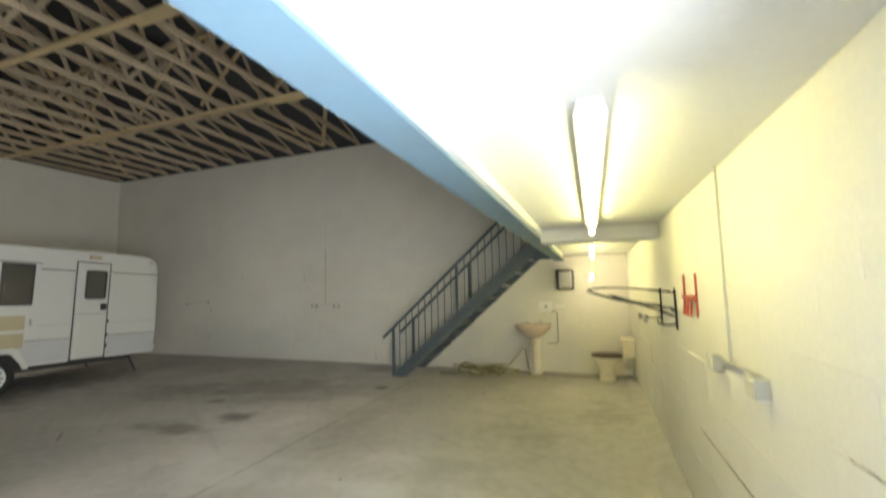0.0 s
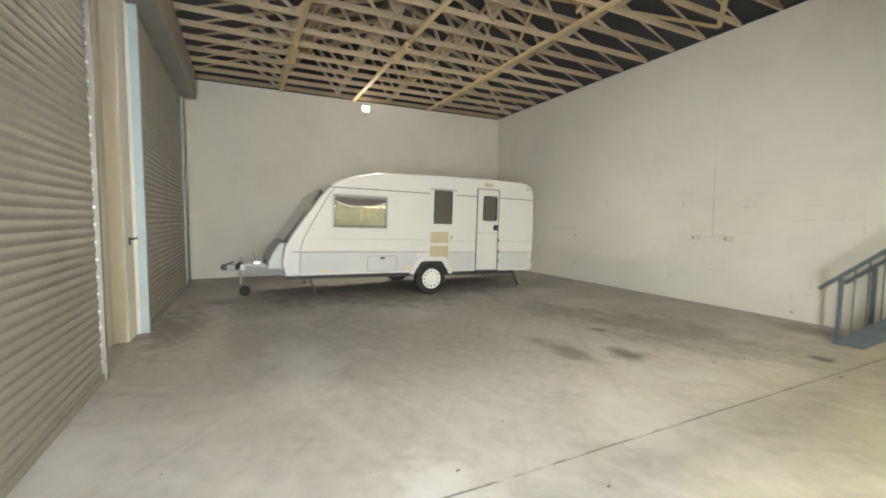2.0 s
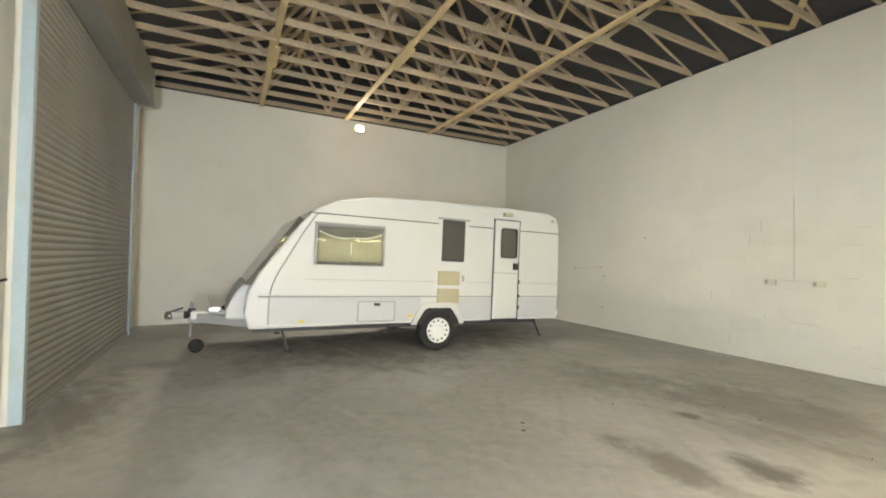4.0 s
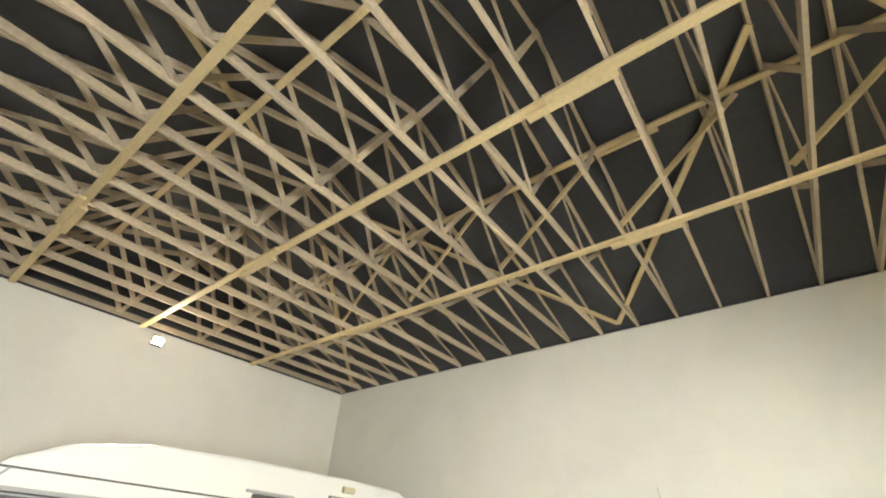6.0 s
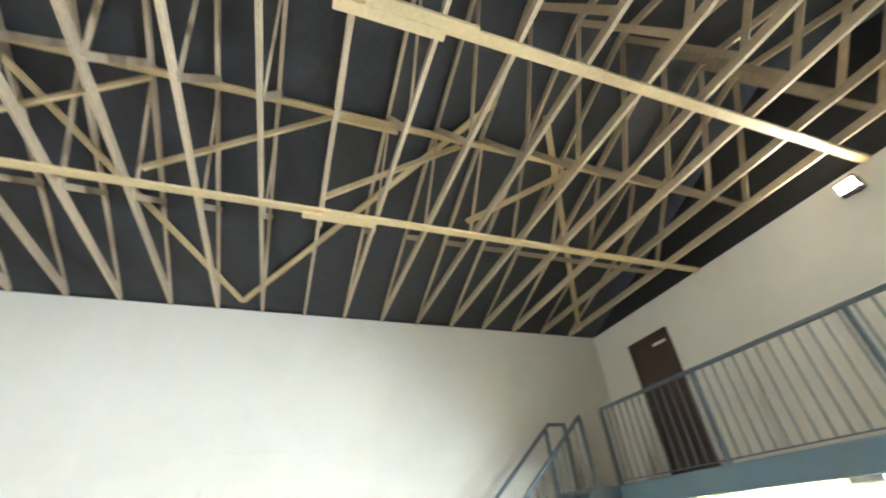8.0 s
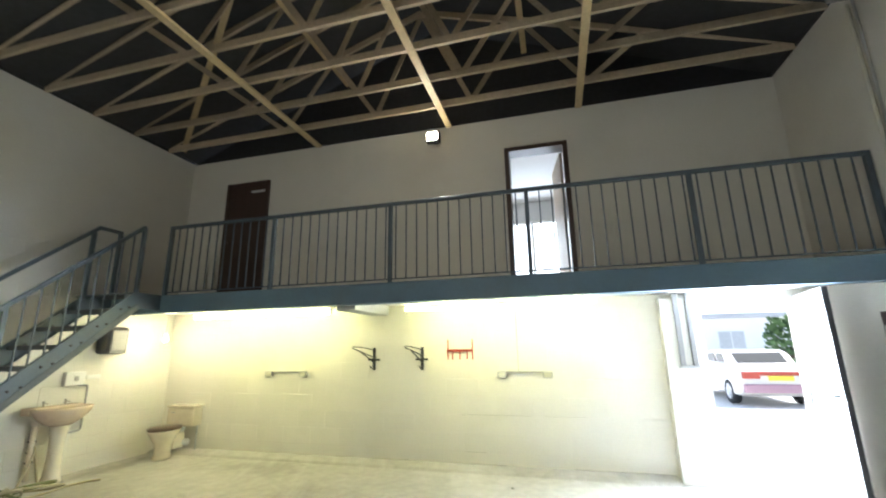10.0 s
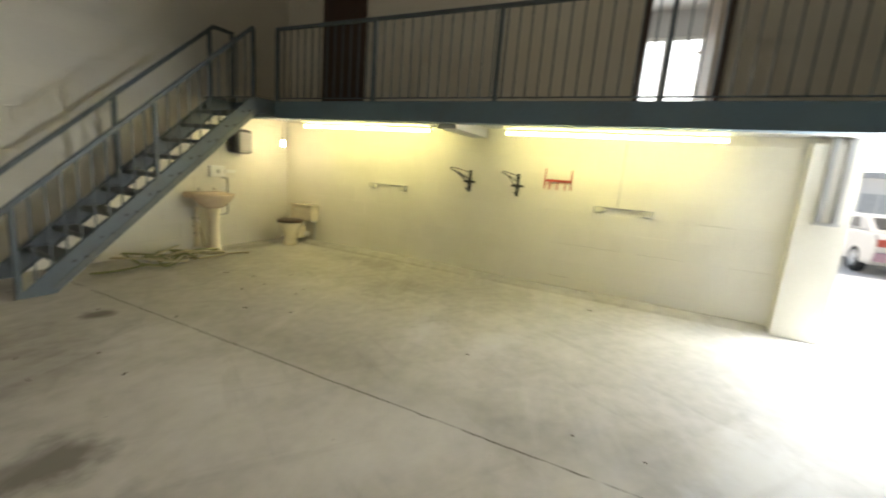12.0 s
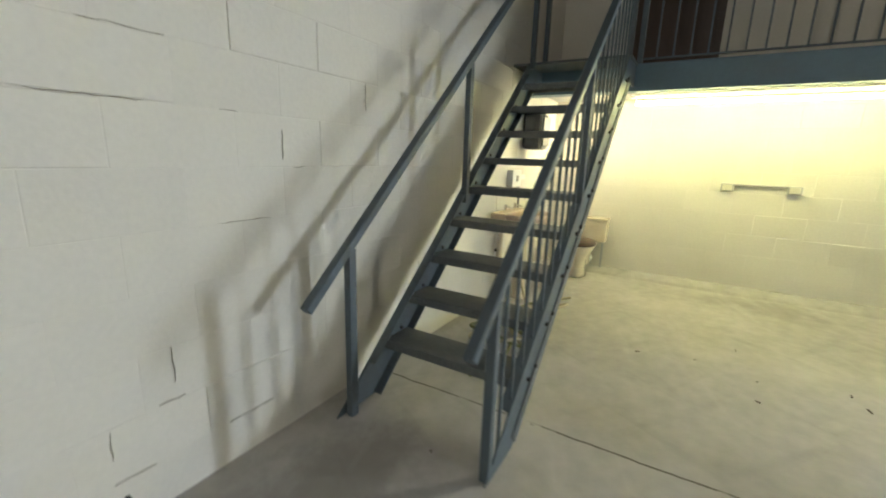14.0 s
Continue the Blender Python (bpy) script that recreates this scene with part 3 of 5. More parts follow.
# clips along the curtain edge
clip = part("edge_clip", box(-0.012, 0.012, 0.0, 0.02, -0.014, 0.014, 0.004), GALV, rd1)
clip.location = (-1.94, 0.012, 0.2)
for i in range(1, 27):
    ob = new("edge_clip", clip.data)
    ob.parent, ob.location = rd1, (-1.94, 0.012, 0.2 + i * 0.156)
for x0, x1, z0 in ((-12.45, -7.85, 4.15), (-6.9, -2.0, 4.3)):
    sb = thing("shutter_box", "grey-blue steel box over the roller door", "shutter box", "shutter boxes")
    part("casing", box(x0, x1, -8.97 + 0.002, -8.62, z0, TOP - 0.03, 0.01), ROLLER, sb)
    for xx in (x0, x1):
        part("end_plate", box(xx - 0.012, xx + 0.012, -8.966, -8.6, z0 - 0.03, TOP - 0.02, 0.004), ROLLER, sb)

# ---- caravan ----
PIV = Vector((0, -4.3, 0.0))
TILT = 0.026
caravan = thing("caravan", "white touring caravan with grey lower band and tinted windows", "caravan", at=(-9.3, -4.3, 0.0))
caravan.rotation_euler = (-TILT, 0, 0)


def cy(y):
    """World y along the caravan's side to its own length axis."""
    return y + 4.3


def cz(y, z):
    return z + TILT * (y + 4.3)


W = -2.12
prof_world = [(-7.08, 0.50), (-7.14, 0.72), (-7.11, 1.0), (-6.98, 1.25), (-6.77, 1.55), (-6.48, 1.95), (-6.29, 2.16), (-5.98, 2.30), (-5.4, 2.395),
              (-4.4, 2.41), (-3.0, 2.395), (-2.05, 2.35), (-1.86, 2.27), (-1.79, 2.10), (-1.765, 1.4), (-1.76, 0.9), (-1.78, 0.60), (-1.85, 0.42)]
prof = [(cy(y), cz(y, z)) for y, z in prof_world]
body = part("body", prism(prof, "x", W, 0.0, 0.03), CARAVAN_WHITE, caravan, "white aluminium caravan shell", False)


def side_panel(name, y0, y1, z0, z1, depth, mat, parent, label="", bevel=0.006, out=0.0):
    """A panel on the near side; y and z as in the world, sunk 10 mm into the shell."""
    bm = box(-0.01 + out, depth + out, cy(y0), cy(y1), cz((y0 + y1) / 2, z0), cz((y0 + y1) / 2, z1), bevel)
    return part(name, bm, mat, parent, label)


# lower grey band, with the wheel arch left free
ARCH = 0.47
WY = -4.30
for a, b in ((-6.86, WY - 0.32), (WY + 0.32, -3.29), (-2.70, -1.81)):
    lo = 0.56 if a < -5 else 0.45
    z_lo, z_hi = 0.475, 0.845
    bm = box(-0.005, 0.008, cy(a), cy(b), z_lo, z_hi, 0.004)
    part("lower_band", bm, CARAVAN_GREY, caravan, "grey textured lower panel")
for z, h, mat in ((0.852, 0.018, GREY_TRIM), (0.875, 0.012, CARAVAN_WHITE), (0.455, 0.03, CARAVAN_WHITE)):
    for a, b in ((-7.0, WY - ARCH), (WY + ARCH, -3.29), (-2.7, -1.8)) if z < 0.6 else ((-6.98, -3.29), (-2.70, -1.8)):
        part("trim_strip", box(-0.004, 0.014, cy(a), cy(b), z, z + h, 0.003), mat, caravan)
for a, b in ((-6.38, -4.36), (-3.78, -3.29), (-2.70, -1.79)):
    part("trim_strip", box(-0.004, 0.009, cy(a), cy(b), 2.035, 2.05, 0.002), DARK_TRIM, caravan)
    part("trim_strip", box(-0.004, 0.006, cy(a), cy(b), 1.10, 1.106, 0.001), GREY_TRIM, caravan)
# front corner moulding along the sloped edge
edge = [(-6.84, 0.50), (-6.85, 0.85), (-6.81, 1.14), (-6.57, 1.58), (-6.37, 1.95), (-6.26, 2.09)]
tube_curve("corner_moulding", [(0.004, cy(y), cz(y, z)) for y, z in edge], 0.009, GREY_TRIM, caravan)

# front windows: dark tinted band on the sloped nose
def nose_panel(x0, x1, y0, z0, y1, z1, thick, mat, name, label=""):
    a, b = Vector((0, cy(y0), cz(y0, z0))), Vector((0, cy(y1), cz(y1, z1)))
    d = (b - a).normalized()
    nrm = Vector((0, -d.z, d.y))
    bm = prism([(a.y, a.z), (b.y, b.z), (b.y + nrm.y * thick, b.z + nrm.z * thick), (a.y + nrm.y * thick, a.z + nrm.z * thick)], "x", x0, x1, 0.008)
    return part(name, bm, mat, caravan, label)


nose_panel(W + 0.06, -0.07, -7.075, 1.08, -6.44, 2.0, 0.07, WINDOW_DARK, "front_window", "large dark tinted front window")
lock_prof = [(-7.08, 1.08), (-7.16, 1.09), (-7.27, 0.94), (-7.36, 0.74), (-7.36, 0.62), (-7.08, 0.6)]
part("front_locker", prism([(cy(y), cz(y, z)) for y, z in lock_prof], "x", W + 0.22, -0.22, 0.03), CARAVAN_GREY, caravan, "grey front gas locker")

# large side window
def window(y0, y1, z0, z1, glass_mat, label):
    w = side_panel("window", y0, y1, z0, z1, 0.03, DARK_TRIM, caravan, label, 0.02)
    part("pane", box(0.012, 0.035, cy(y0) + 0.035, cy(y1) - 0.035, cz(y0, z0) + 0.035, cz(y0, z1) - 0.035, 0.012), glass_mat, w)
    return w


w1 = window(-6.29, -5.27, 1.365, 1.93, WINDOW_DARK, "wide tinted window with olive curtains behind")


def curtain(y0, y1, z_lo, za, zb, waves):
    """A hanging curtain with folds; its top edge swags from height za to zb."""
    bm = bmesh.new()
    n = 36
    rows = []
    for i in range(n + 1):
        f = i / n
        x = 0.038 + 0.0022 * math.sin(f * waves * 6.283) + 0.0012 * math.sin(f * waves * 2.4 * 6.283)
        top = za + (zb - za) * f - 0.035 * math.sin(math.pi * f)
        rows.append([bm.verts.new((x + dx, cy(y0) + f * (y1 - y0), cz(y0, z))) for dx, z in ((-0.0024, z_lo), (0, z_lo), (0, top), (-0.0024, top))])
    for a, b in zip(rows, rows[1:]):
        for k in range(4):
            bm.faces.new((a[k], b[k], b[(k + 1) % 4], a[(k + 1) % 4]))
    for end in (rows[0], rows[-1][::-1]):
        bm.faces.new(end)
    return part("curtain", bm, CURTAIN, w1, "olive curtain with a pale hem", True), rows


for y0, y1, za, zb in ((-6.24, -5.79, 1.84, 1.76), (-5.77, -5.32, 1.76, 1.83)):
    curtain(y0, y1, 1.41, za, zb, 4)
    tops = [(0.043, cy(y0) + f / 8 * (y1 - y0), cz(y0, za + (zb - za) * f / 8 - 0.035 * math.sin(math.pi * f / 8))) for f in range(9)]
    tube_curve("hem", tops, 0.009, HEM, w1)
tube_curve("hem", [(0.043, cy(-5.78), cz(-5.78, z)) for z in (1.5, 1.6, 1.7)], 0.006, HEM, w1)
pane = part("outer_pane", box(0.05, 0.056, cy(-6.265), cy(-5.295), cz(-6.29, 1.365) + 0.012, cz(-6.29, 1.93) - 0.012, 0.002), CLEAR, w1, "clear acrylic pane")
pane.visible_shadow = False
for y0, y1, z0, z1 in ((-6.29, -6.265, 1.365, 1.93), (-5.295, -5.27, 1.365, 1.93), (-6.265, -5.295, 1.365, 1.377), (-6.265, -5.295, 1.918, 1.93)):
    part("seal", box(0.028, 0.057, cy(y0), cy(y1), cz(-6.29, z0), cz(-6.29, z1)), GREY_TRIM, w1)
part("window_rail", box(0.014, 0.034, cy(-6.30), cy(-5.26), cz(-5.8, 1.93), cz(-5.8, 1.96), 0.004), GREY_TRIM, w1)
for yy in (-6.0, -5.55):
    part("catch", box(0.029, 0.04, cy(yy) - 0.02, cy(yy) + 0.02, cz(yy, 1.40), cz(yy, 1.43), 0.004), DARK_TRIM, w1)
w2 = window(-4.28, -3.86, 1.43, 2.11, WINDOW_DARK, "narrow upright tinted window")
part("window_rail", box(0.0, 0.04, cy(-4.36), cy(-3.78), cz(-4.1, 2.115), cz(-4.1, 2.14), 0.004), GREY_TRIM, w2)

# two beige vents
for z0, z1 in ((1.04, 1.27), (0.745, 0.985)):
    v = side_panel("vent", -4.33, -3.93, z0, z1, 0.02, BEIGE_VENT, caravan, "beige louvred fridge vent", 0.006)
    for i in range(7):
        zz = cz(-4.1, z0) + 0.03 + i * (z1 - z0 - 0.06) / 6
        part("slat", bar((0.014, cy(-4.29), zz), (0.014, cy(-3.97), zz), 0.014, 0.008, (0.5, 0, 0.8)), BEIGE_VENT, v)

# entrance door
door_c = side_panel("door", -3.255, -2.735, 0.44, 2.16, 0.026, CARAVAN_WHITE, caravan, "white caravan door with rounded window", 0.014)
for y0, y1, z0, z1 in ((-3.275, -3.262, 0.43, 2.175), (-2.728, -2.715, 0.43, 2.175), (-3.275, -2.715, 2.168, 2.182)):
    part("door_seal", box(0.0, 0.02, cy(y0), cy(y1), cz(-3, z0), cz(-3, z1), 0.003), DARK_TRIM, door_c)
dw = part("door_window", box(0.018, 0.036, cy(-3.13), cy(-2.80), cz(-3, 1.50), cz(-3, 2.03), 0.05), DARK_TRIM, door_c)
part("pane", box(0.03, 0.039, cy(-3.10), cy(-2.83), cz(-3, 1.53), cz(-3, 2.0), 0.004), WINDOW_DARK, dw)
part("door_handle", box(0.02, 0.06, cy(-2.86), cy(-2.76), cz(-3, 1.30), cz(-3, 1.42), 0.02), BLACK_IRON, door_c, "black door lock")
part("split_line", box(0.02, 0.028, cy(-3.25), cy(-2.74), cz(-3, 1.235), cz(-3, 1.245)), GREY_TRIM, door_c)
for zz in (0.6, 0.8, 1.05):
    part("hinge", box(0.0, 0.03, cy(-2.725), cy(-2.69), cz(-2.7, zz), cz(-2.7, zz + 0.06), 0.006), DARK_TRIM, door_c)
side_panel("awning_lamp", -3.09, -2.9, 2.235, 2.305, 0.05, BEIGE_VENT, caravan, "small beige awning lamp", 0.015)
side_panel("side_catch", -3.87, -3.84, 1.10, 1.2, 0.02, GREY_PLASTIC, caravan, "", 0.005)
side_panel("marker_lamp", -1.98, -1.92, 2.19, 2.24, 0.03, GREY_PLASTIC, caravan, "", 0.01)

# gas locker hatch
hatch = side_panel("hatch", -5.62, -5.06, 0.53, 0.81, 0.02, CARAVAN_GREY, caravan, "grey service hatch", 0.008)
for a in ((-5.63, -5.05, 0.81, 0.82), (-5.63, -5.05, 0.52, 0.53), (-5.63, -5.62, 0.53, 0.81), (-5.06, -5.05, 0.53, 0.81)):
    part("frame_strip", box(0.008, 0.024, cy(a[0]), cy(a[1]), cz(-5.4, a[2]), cz(-5.4, a[3])), GREY_TRIM, hatch)
part("lock", box(0.015, 0.035, cy(-5.39), cy(-5.29), cz(-5.4, 0.755), cz(-5.4, 0.795), 0.008), DARK_TRIM, hatch)
for yy in (-6.45, -4.83):
    side_panel("reflector", yy, yy + 0.07, 0.555, 0.59, 0.016, YELLOW, caravan, "yellow side reflector", 0.004, 0.004)

# wheel arch and wheel
bm = bmesh.new()
seg = 14
pts_o = [(ARCH, 0.42), (ARCH - 0.03, 0.50), (0.31, 0.735), (0.25, 0.765), (-0.25, 0.765), (-0.31, 0.735), (-ARCH + 0.03, 0.50), (-ARCH, 0.42)]
pts_i = [(ARCH - 0.085, 0.42), (ARCH - 0.105, 0.48), (0.25, 0.65), (0.2, 0.68), (-0.2, 0.68), (-0.25, 0.65), (-ARCH + 0.105, 0.48), (-ARCH + 0.085, 0.42)]
bm = prism(pts_o + pts_i[::-1], "x", -0.02, 0.035)
part("wheel_arch", bm, CARAVAN_WHITE, caravan, "white moulded wheel arch")
# black plate on the solid shell, standing for the shade inside the arch
part("arch_shade_plate", prism([(p[0], p[1] + 0.001) for p in pts_i], "x", -0.03, 0.018), BLACK_IRON, caravan)


def wheel_at(name, x, y, z, r, width, parent, rim_mat, holes=12):
    wh = part(name, lathe([(r * 0.62, -width / 2 + 0.05), (r * 0.66, -width / 2), (r * 0.93, -width / 2), (r, -width / 2 + 0.03), (r, width / 2 - 0.03), (r * 0.93, width / 2), (r * 0.64, width / 2), (r * 0.6, width / 2 - 0.05)], 28), RUBBER, parent, "black tyre", True)
    wh.location = (x, y, z)
    wh.rotation_euler = (0, radians(90), 0)
    part("rim", lathe([(r * 0.6, width / 2 - 0.04), (r * 0.63, width / 2 + 0.004), (r * 0.6, width / 2 + 0.008), (r * 0.56, width / 2 - 0.008), (r * 0.3, width / 2 - 0.004), (r * 0.2, width / 2 + 0.012)], 28), rim_mat, wh, "white pressed steel rim")
    for i in range(holes):
        a = 2 * math.pi * i / holes
        part("rim_slot", rod((math.cos(a) * r * 0.46, math.sin(a) * r * 0.46, width / 2 - 0.02), (math.cos(a) * r * 0.5, math.sin(a) * r * 0.5, width / 2 + 0.0), r * 0.05, 8), BLACK_IRON, wh)
    return wh


wheel_at("wheel", -0.055, 0.0, 0.32, 0.32, 0.18, caravan, WHITE_METAL)
wheel_at("wheel", W + 0.06, 0.0, 0.32, 0.32, 0.18, caravan, WHITE_METAL)
# underframe, hitch and jockey wheel
part("chassis", box(W + 0.35, -0.35, -2.7, 2.3, 0.33, 0.45), DARK_TRIM, caravan)
part("axle", rod((W + 0.1, 0, 0.32), (-0.1, 0, 0.32), 0.04), DARK_TRIM, caravan)
for xx in (-0.45, W + 0.45):
    part("drawbar", bar((xx, -2.6, 0.44), (W / 2, -3.52, 0.47), 0.06, 0.12, (0, 0, 1), 0.006), GREY_PLASTIC, caravan, "dull grey drawbar")
part("hitch_cover", box(W / 2 - 0.1, W / 2 + 0.1, -3.50, -2.95, 0.44, 0.55, 0.02), WHITE_METAL, caravan, "white plastic drawbar cover")
part("coupling", box(W / 2 - 0.055, W / 2 + 0.055, -3.76, -3.58, 0.45, 0.55, 0.02), GREY_PLASTIC, caravan)
part("coupling_head", lathe([(0.03, -0.06), (0.065, -0.05), (0.07, 0.0), (0.05, 0.05), (0.02, 0.06)], 14, (1, 1), (W / 2, -3.76, 0.5)), CHROME, caravan, "", True)
part("bellows", rod((W / 2, -3.59, 0.5), (W / 2, -3.49, 0.5), 0.055, 12), RUBBER, caravan)
part("brake_lever", bar((W / 2 + 0.06, -3.22, 0.54), (W / 2 + 0.06, -3.29, 0.79), 0.022, 0.015, (0, 1, 0), 0.003), GREY_TRIM, caravan)
part("jockey_tube", rod((W / 2 - 0.12, -3.5, 0.16), (W / 2 - 0.12, -3.5, 0.66), 0.024), GREY_TRIM, caravan)
part("jockey_clamp", box(W / 2 - 0.16, W / 2 - 0.07, -3.55, -3.45, 0.46, 0.58, 0.012), BLACK_IRON, caravan)
part("coupling_handle", bar((W / 2, -3.74, 0.55), (W / 2, -3.60, 0.60), 0.04, 0.025, (0, 0, 1), 0.006), BLACK_IRON, caravan)
part("handbrake_quadrant", box(W / 2 + 0.045, W / 2 + 0.085, -3.28, -3.12, 0.545, 0.62, 0.012), GALV, caravan)
tube_curve("tow_cable", [(W / 2 + 0.08, -2.95, 0.58), (W / 2 + 0.12, -3.05, 0.66), (W / 2 + 0.1, -3.12, 0.6), (W / 2 + 0.1, -3.0, 0.56), (W / 2 + 0.14, -3.1, 0.62)], 0.012, BLACK_IRON, caravan, "coiled black tow cable")
jw = part("jockey_wheel", lathe([(0.05, -0.035), (0.1, -0.03), (0.105, 0.0), (0.1, 0.03), (0.05, 0.035)], 18), RUBBER, caravan, "small jockey wheel", True)
jw.location, jw.rotation_euler = (W / 2 - 0.12, -3.42, 0.105 - 0.085), (0, radians(90), 0)
part("jockey_handle", rod((W / 2 - 0.12, -3.5, 0.65), (W / 2 - 0.02, -3.5, 0.68), 0.01), GREY_TRIM, caravan)
for yy, dy in ((-2.35, 0.12), (2.2, 0.2)):
    for xx in (-0.3, W + 0.3):
        st = part("corner_steady", bar((xx, yy, 0.42), (xx, yy + dy, 0.05 - TILT * 0), 0.04, 0.03, (0, 1, 0), 0.004), DARK_TRIM, caravan, "lowered corner steady")
        part("steady_foot", box(xx - 0.05, xx + 0.05, yy + dy - 0.05, yy + dy + 0.05, 0.035, 0.05), DARK_TRIM, st)
part("rear_bumper", box(W + 0.03, -0.03, cy(-1.80), cy(-1.72), 0.50, 0.60, 0.02), CARAVAN_WHITE, caravan)
part("roof_vent", box(W / 2 - 0.3, W / 2 + 0.3, cy(-4.6), cy(-4.0), 2.40, 2.47, 0.03), CARAVAN_WHITE, caravan)

# ---- side door and what stands outside ----
door_1 = structure("door_1", box(-0.93, -0.03, -0.04, 0.0, 0.012, 2.025, 0.004), DOOR_PAINT, "grey painted side door standing open against the front wall")
door_1.matrix_world = pose(-0.02, -8.845, 0, 0, 0, -11)
part("edge_strip", box(-0.942, -0.93, -0.044, 0.004, 0.012, 2.025, 0.002), BLACK_IRON, door_1)
hd = part("door_handle", rod((-0.83, 0.0, 1.02), (-0.83, 0.05, 1.02), 0.011), BLACK_IRON, door_1, "black lever handle")
part("lever", bar((-0.84, 0.055, 1.02), (-0.72, 0.055, 1.02), 0.018, 0.016, (0, 0, 1), 0.004), BLACK_IRON, hd)
part("lock_plate", box(-0.86, -0.80, 0.001, 0.006, 0.93, 1.10, 0.002), BLACK_IRON, door_1)
for z in (0.25, 1.0, 1.8):
    part("hinge", rod((-0.022, 0.008, z - 0.05), (-0.022, 0.008, z + 0.05), 0.008), GALV, door_1)
bm = box(0.02, 0.12, -7.905, -7.87, 0.0, 2.04)
add_box(bm, 0.02, 0.12, -8.88, -8.845, 0.0, 2.04)
add_box(bm, 0.02, 0.12, -8.845, -7.905, 2.005, 2.04)
structure("trim_side_door", bm, WHITE_METAL, "white steel door frame")


def parked_car(x, y, turn):
    car = thing("parked_car", "pale silver saloon car with red tail lights in the yard", "car", at=(x, y, -0.02))
    car.rotation_euler = (0, 0, radians(turn))
    L0, wd = 4.25, 0.83
    prof = [(0.05, 0.32), (0.0, 0.5), (0.02, 0.78), (0.12, 0.92), (0.75, 0.96), (3.15, 0.92), (4.0, 0.78), (4.22, 0.6), (4.25, 0.35), (4.1, 0.25), (0.2, 0.25)]
    part("body", prism(prof, "y", -wd, wd, 0.05), CAR_SILVER, car, "pale silver car body")
    cab = [(0.7, 0.94), (1.12, 1.25), (1.4, 1.31), (2.1, 1.31), (2.45, 1.26), (3.15, 0.92)]
    part("cabin", prism(cab, "y", -wd + 0.1, wd - 0.1, 0.05), CAR_SILVER, car, "pale car roof")
    part("rear_window", bar((0.78, 0, 1.0), (1.1, 0, 1.235), wd * 1.35, 0.03, (-1, 0, 1)), WINDOW_DARK, car)
    part("windscreen", bar((3.08, 0, 0.98), (2.5, 0, 1.24), wd * 1.45, 0.03, (1, 0, 1)), WINDOW_DARK, car)
    for s in (-1, 1):
        for a, b in ((1.15, 1.65), (1.72, 2.6)):
            part("side_window", prism([(a, 1.0), (a + 0.12, 1.23), (b - 0.1 if b > 2 else b, 1.23), (b + 0.15 if b > 2 else b, 1.0)], "y", s * (wd - 0.11), s * (wd - 0.085)), WINDOW_DARK, car)
        part("tail_light", box(-0.02, 0.06, s * 0.42, s * 0.8, 0.66, 0.82, 0.02), RED_PAINT, car, "red tail light")
        for xx in (0.85, 3.4):
            wh = wheel_at("wheel", 0, 0, 0, 0.3, 0.19, car, GALV, 6)
            wh.rotation_euler = (radians(90 * -s), 0, 0)
            wh.location = (xx, s * (wd - 0.09), 0.3)
    part("number_plate", box(-0.03, 0.01, -0.26, 0.26, 0.62, 0.73, 0.005), YELLOW, car, "yellow number plate")
    part("rear_bumper", box(-0.06, 0.1, -wd + 0.02, wd - 0.02, 0.34, 0.54, 0.04), BUMPER, car, "mauve plastic bumper")
    part("tail_band", box(-0.012, 0.05, -0.418, 0.418, 0.735, 0.82, 0.01), RED_PAINT, car, "red band between the tail lights")
    return car


parked_car(6.3, -11.25, 1)


def yard_building(x, y0, y1, h, label):
    hs = thing("yard_building", label, "building", at=(x, 0, 0))
    part("wall", box(0, 6, y0, y1, -0.02, h), FACADE, hs)
    part("roof", prism([(-0.8, h + 0.002), (6.5, h + 0.002), (6.5, h + 0.5), (-0.8, h + 0.3)], "y", y0 - 0.5, y1 + 0.5), ROOF_GREY, hs, "grey sheet roof")
    n = int((y1 - y0) / 3)
    for i in range(n):
        yy = y0 + 1.0 + i * 3
        w = part("window", box(-0.04, 0.03, yy, yy + 1.6, 1.0, 2.2, 0.01), WHITE_METAL, hs)
        for k in range(2):
            # pale metal instead of glass, to give the panes the sky's reflection
            part("pane", box(-0.05, -0.03, yy + 0.06 + k * 0.76, yy + 0.76 + k * 0.76, 1.06, 2.14), GALV, w)
    return hs


yard_building(26, -34, -6, 3.0, "low pale building with grey roof across the yard")


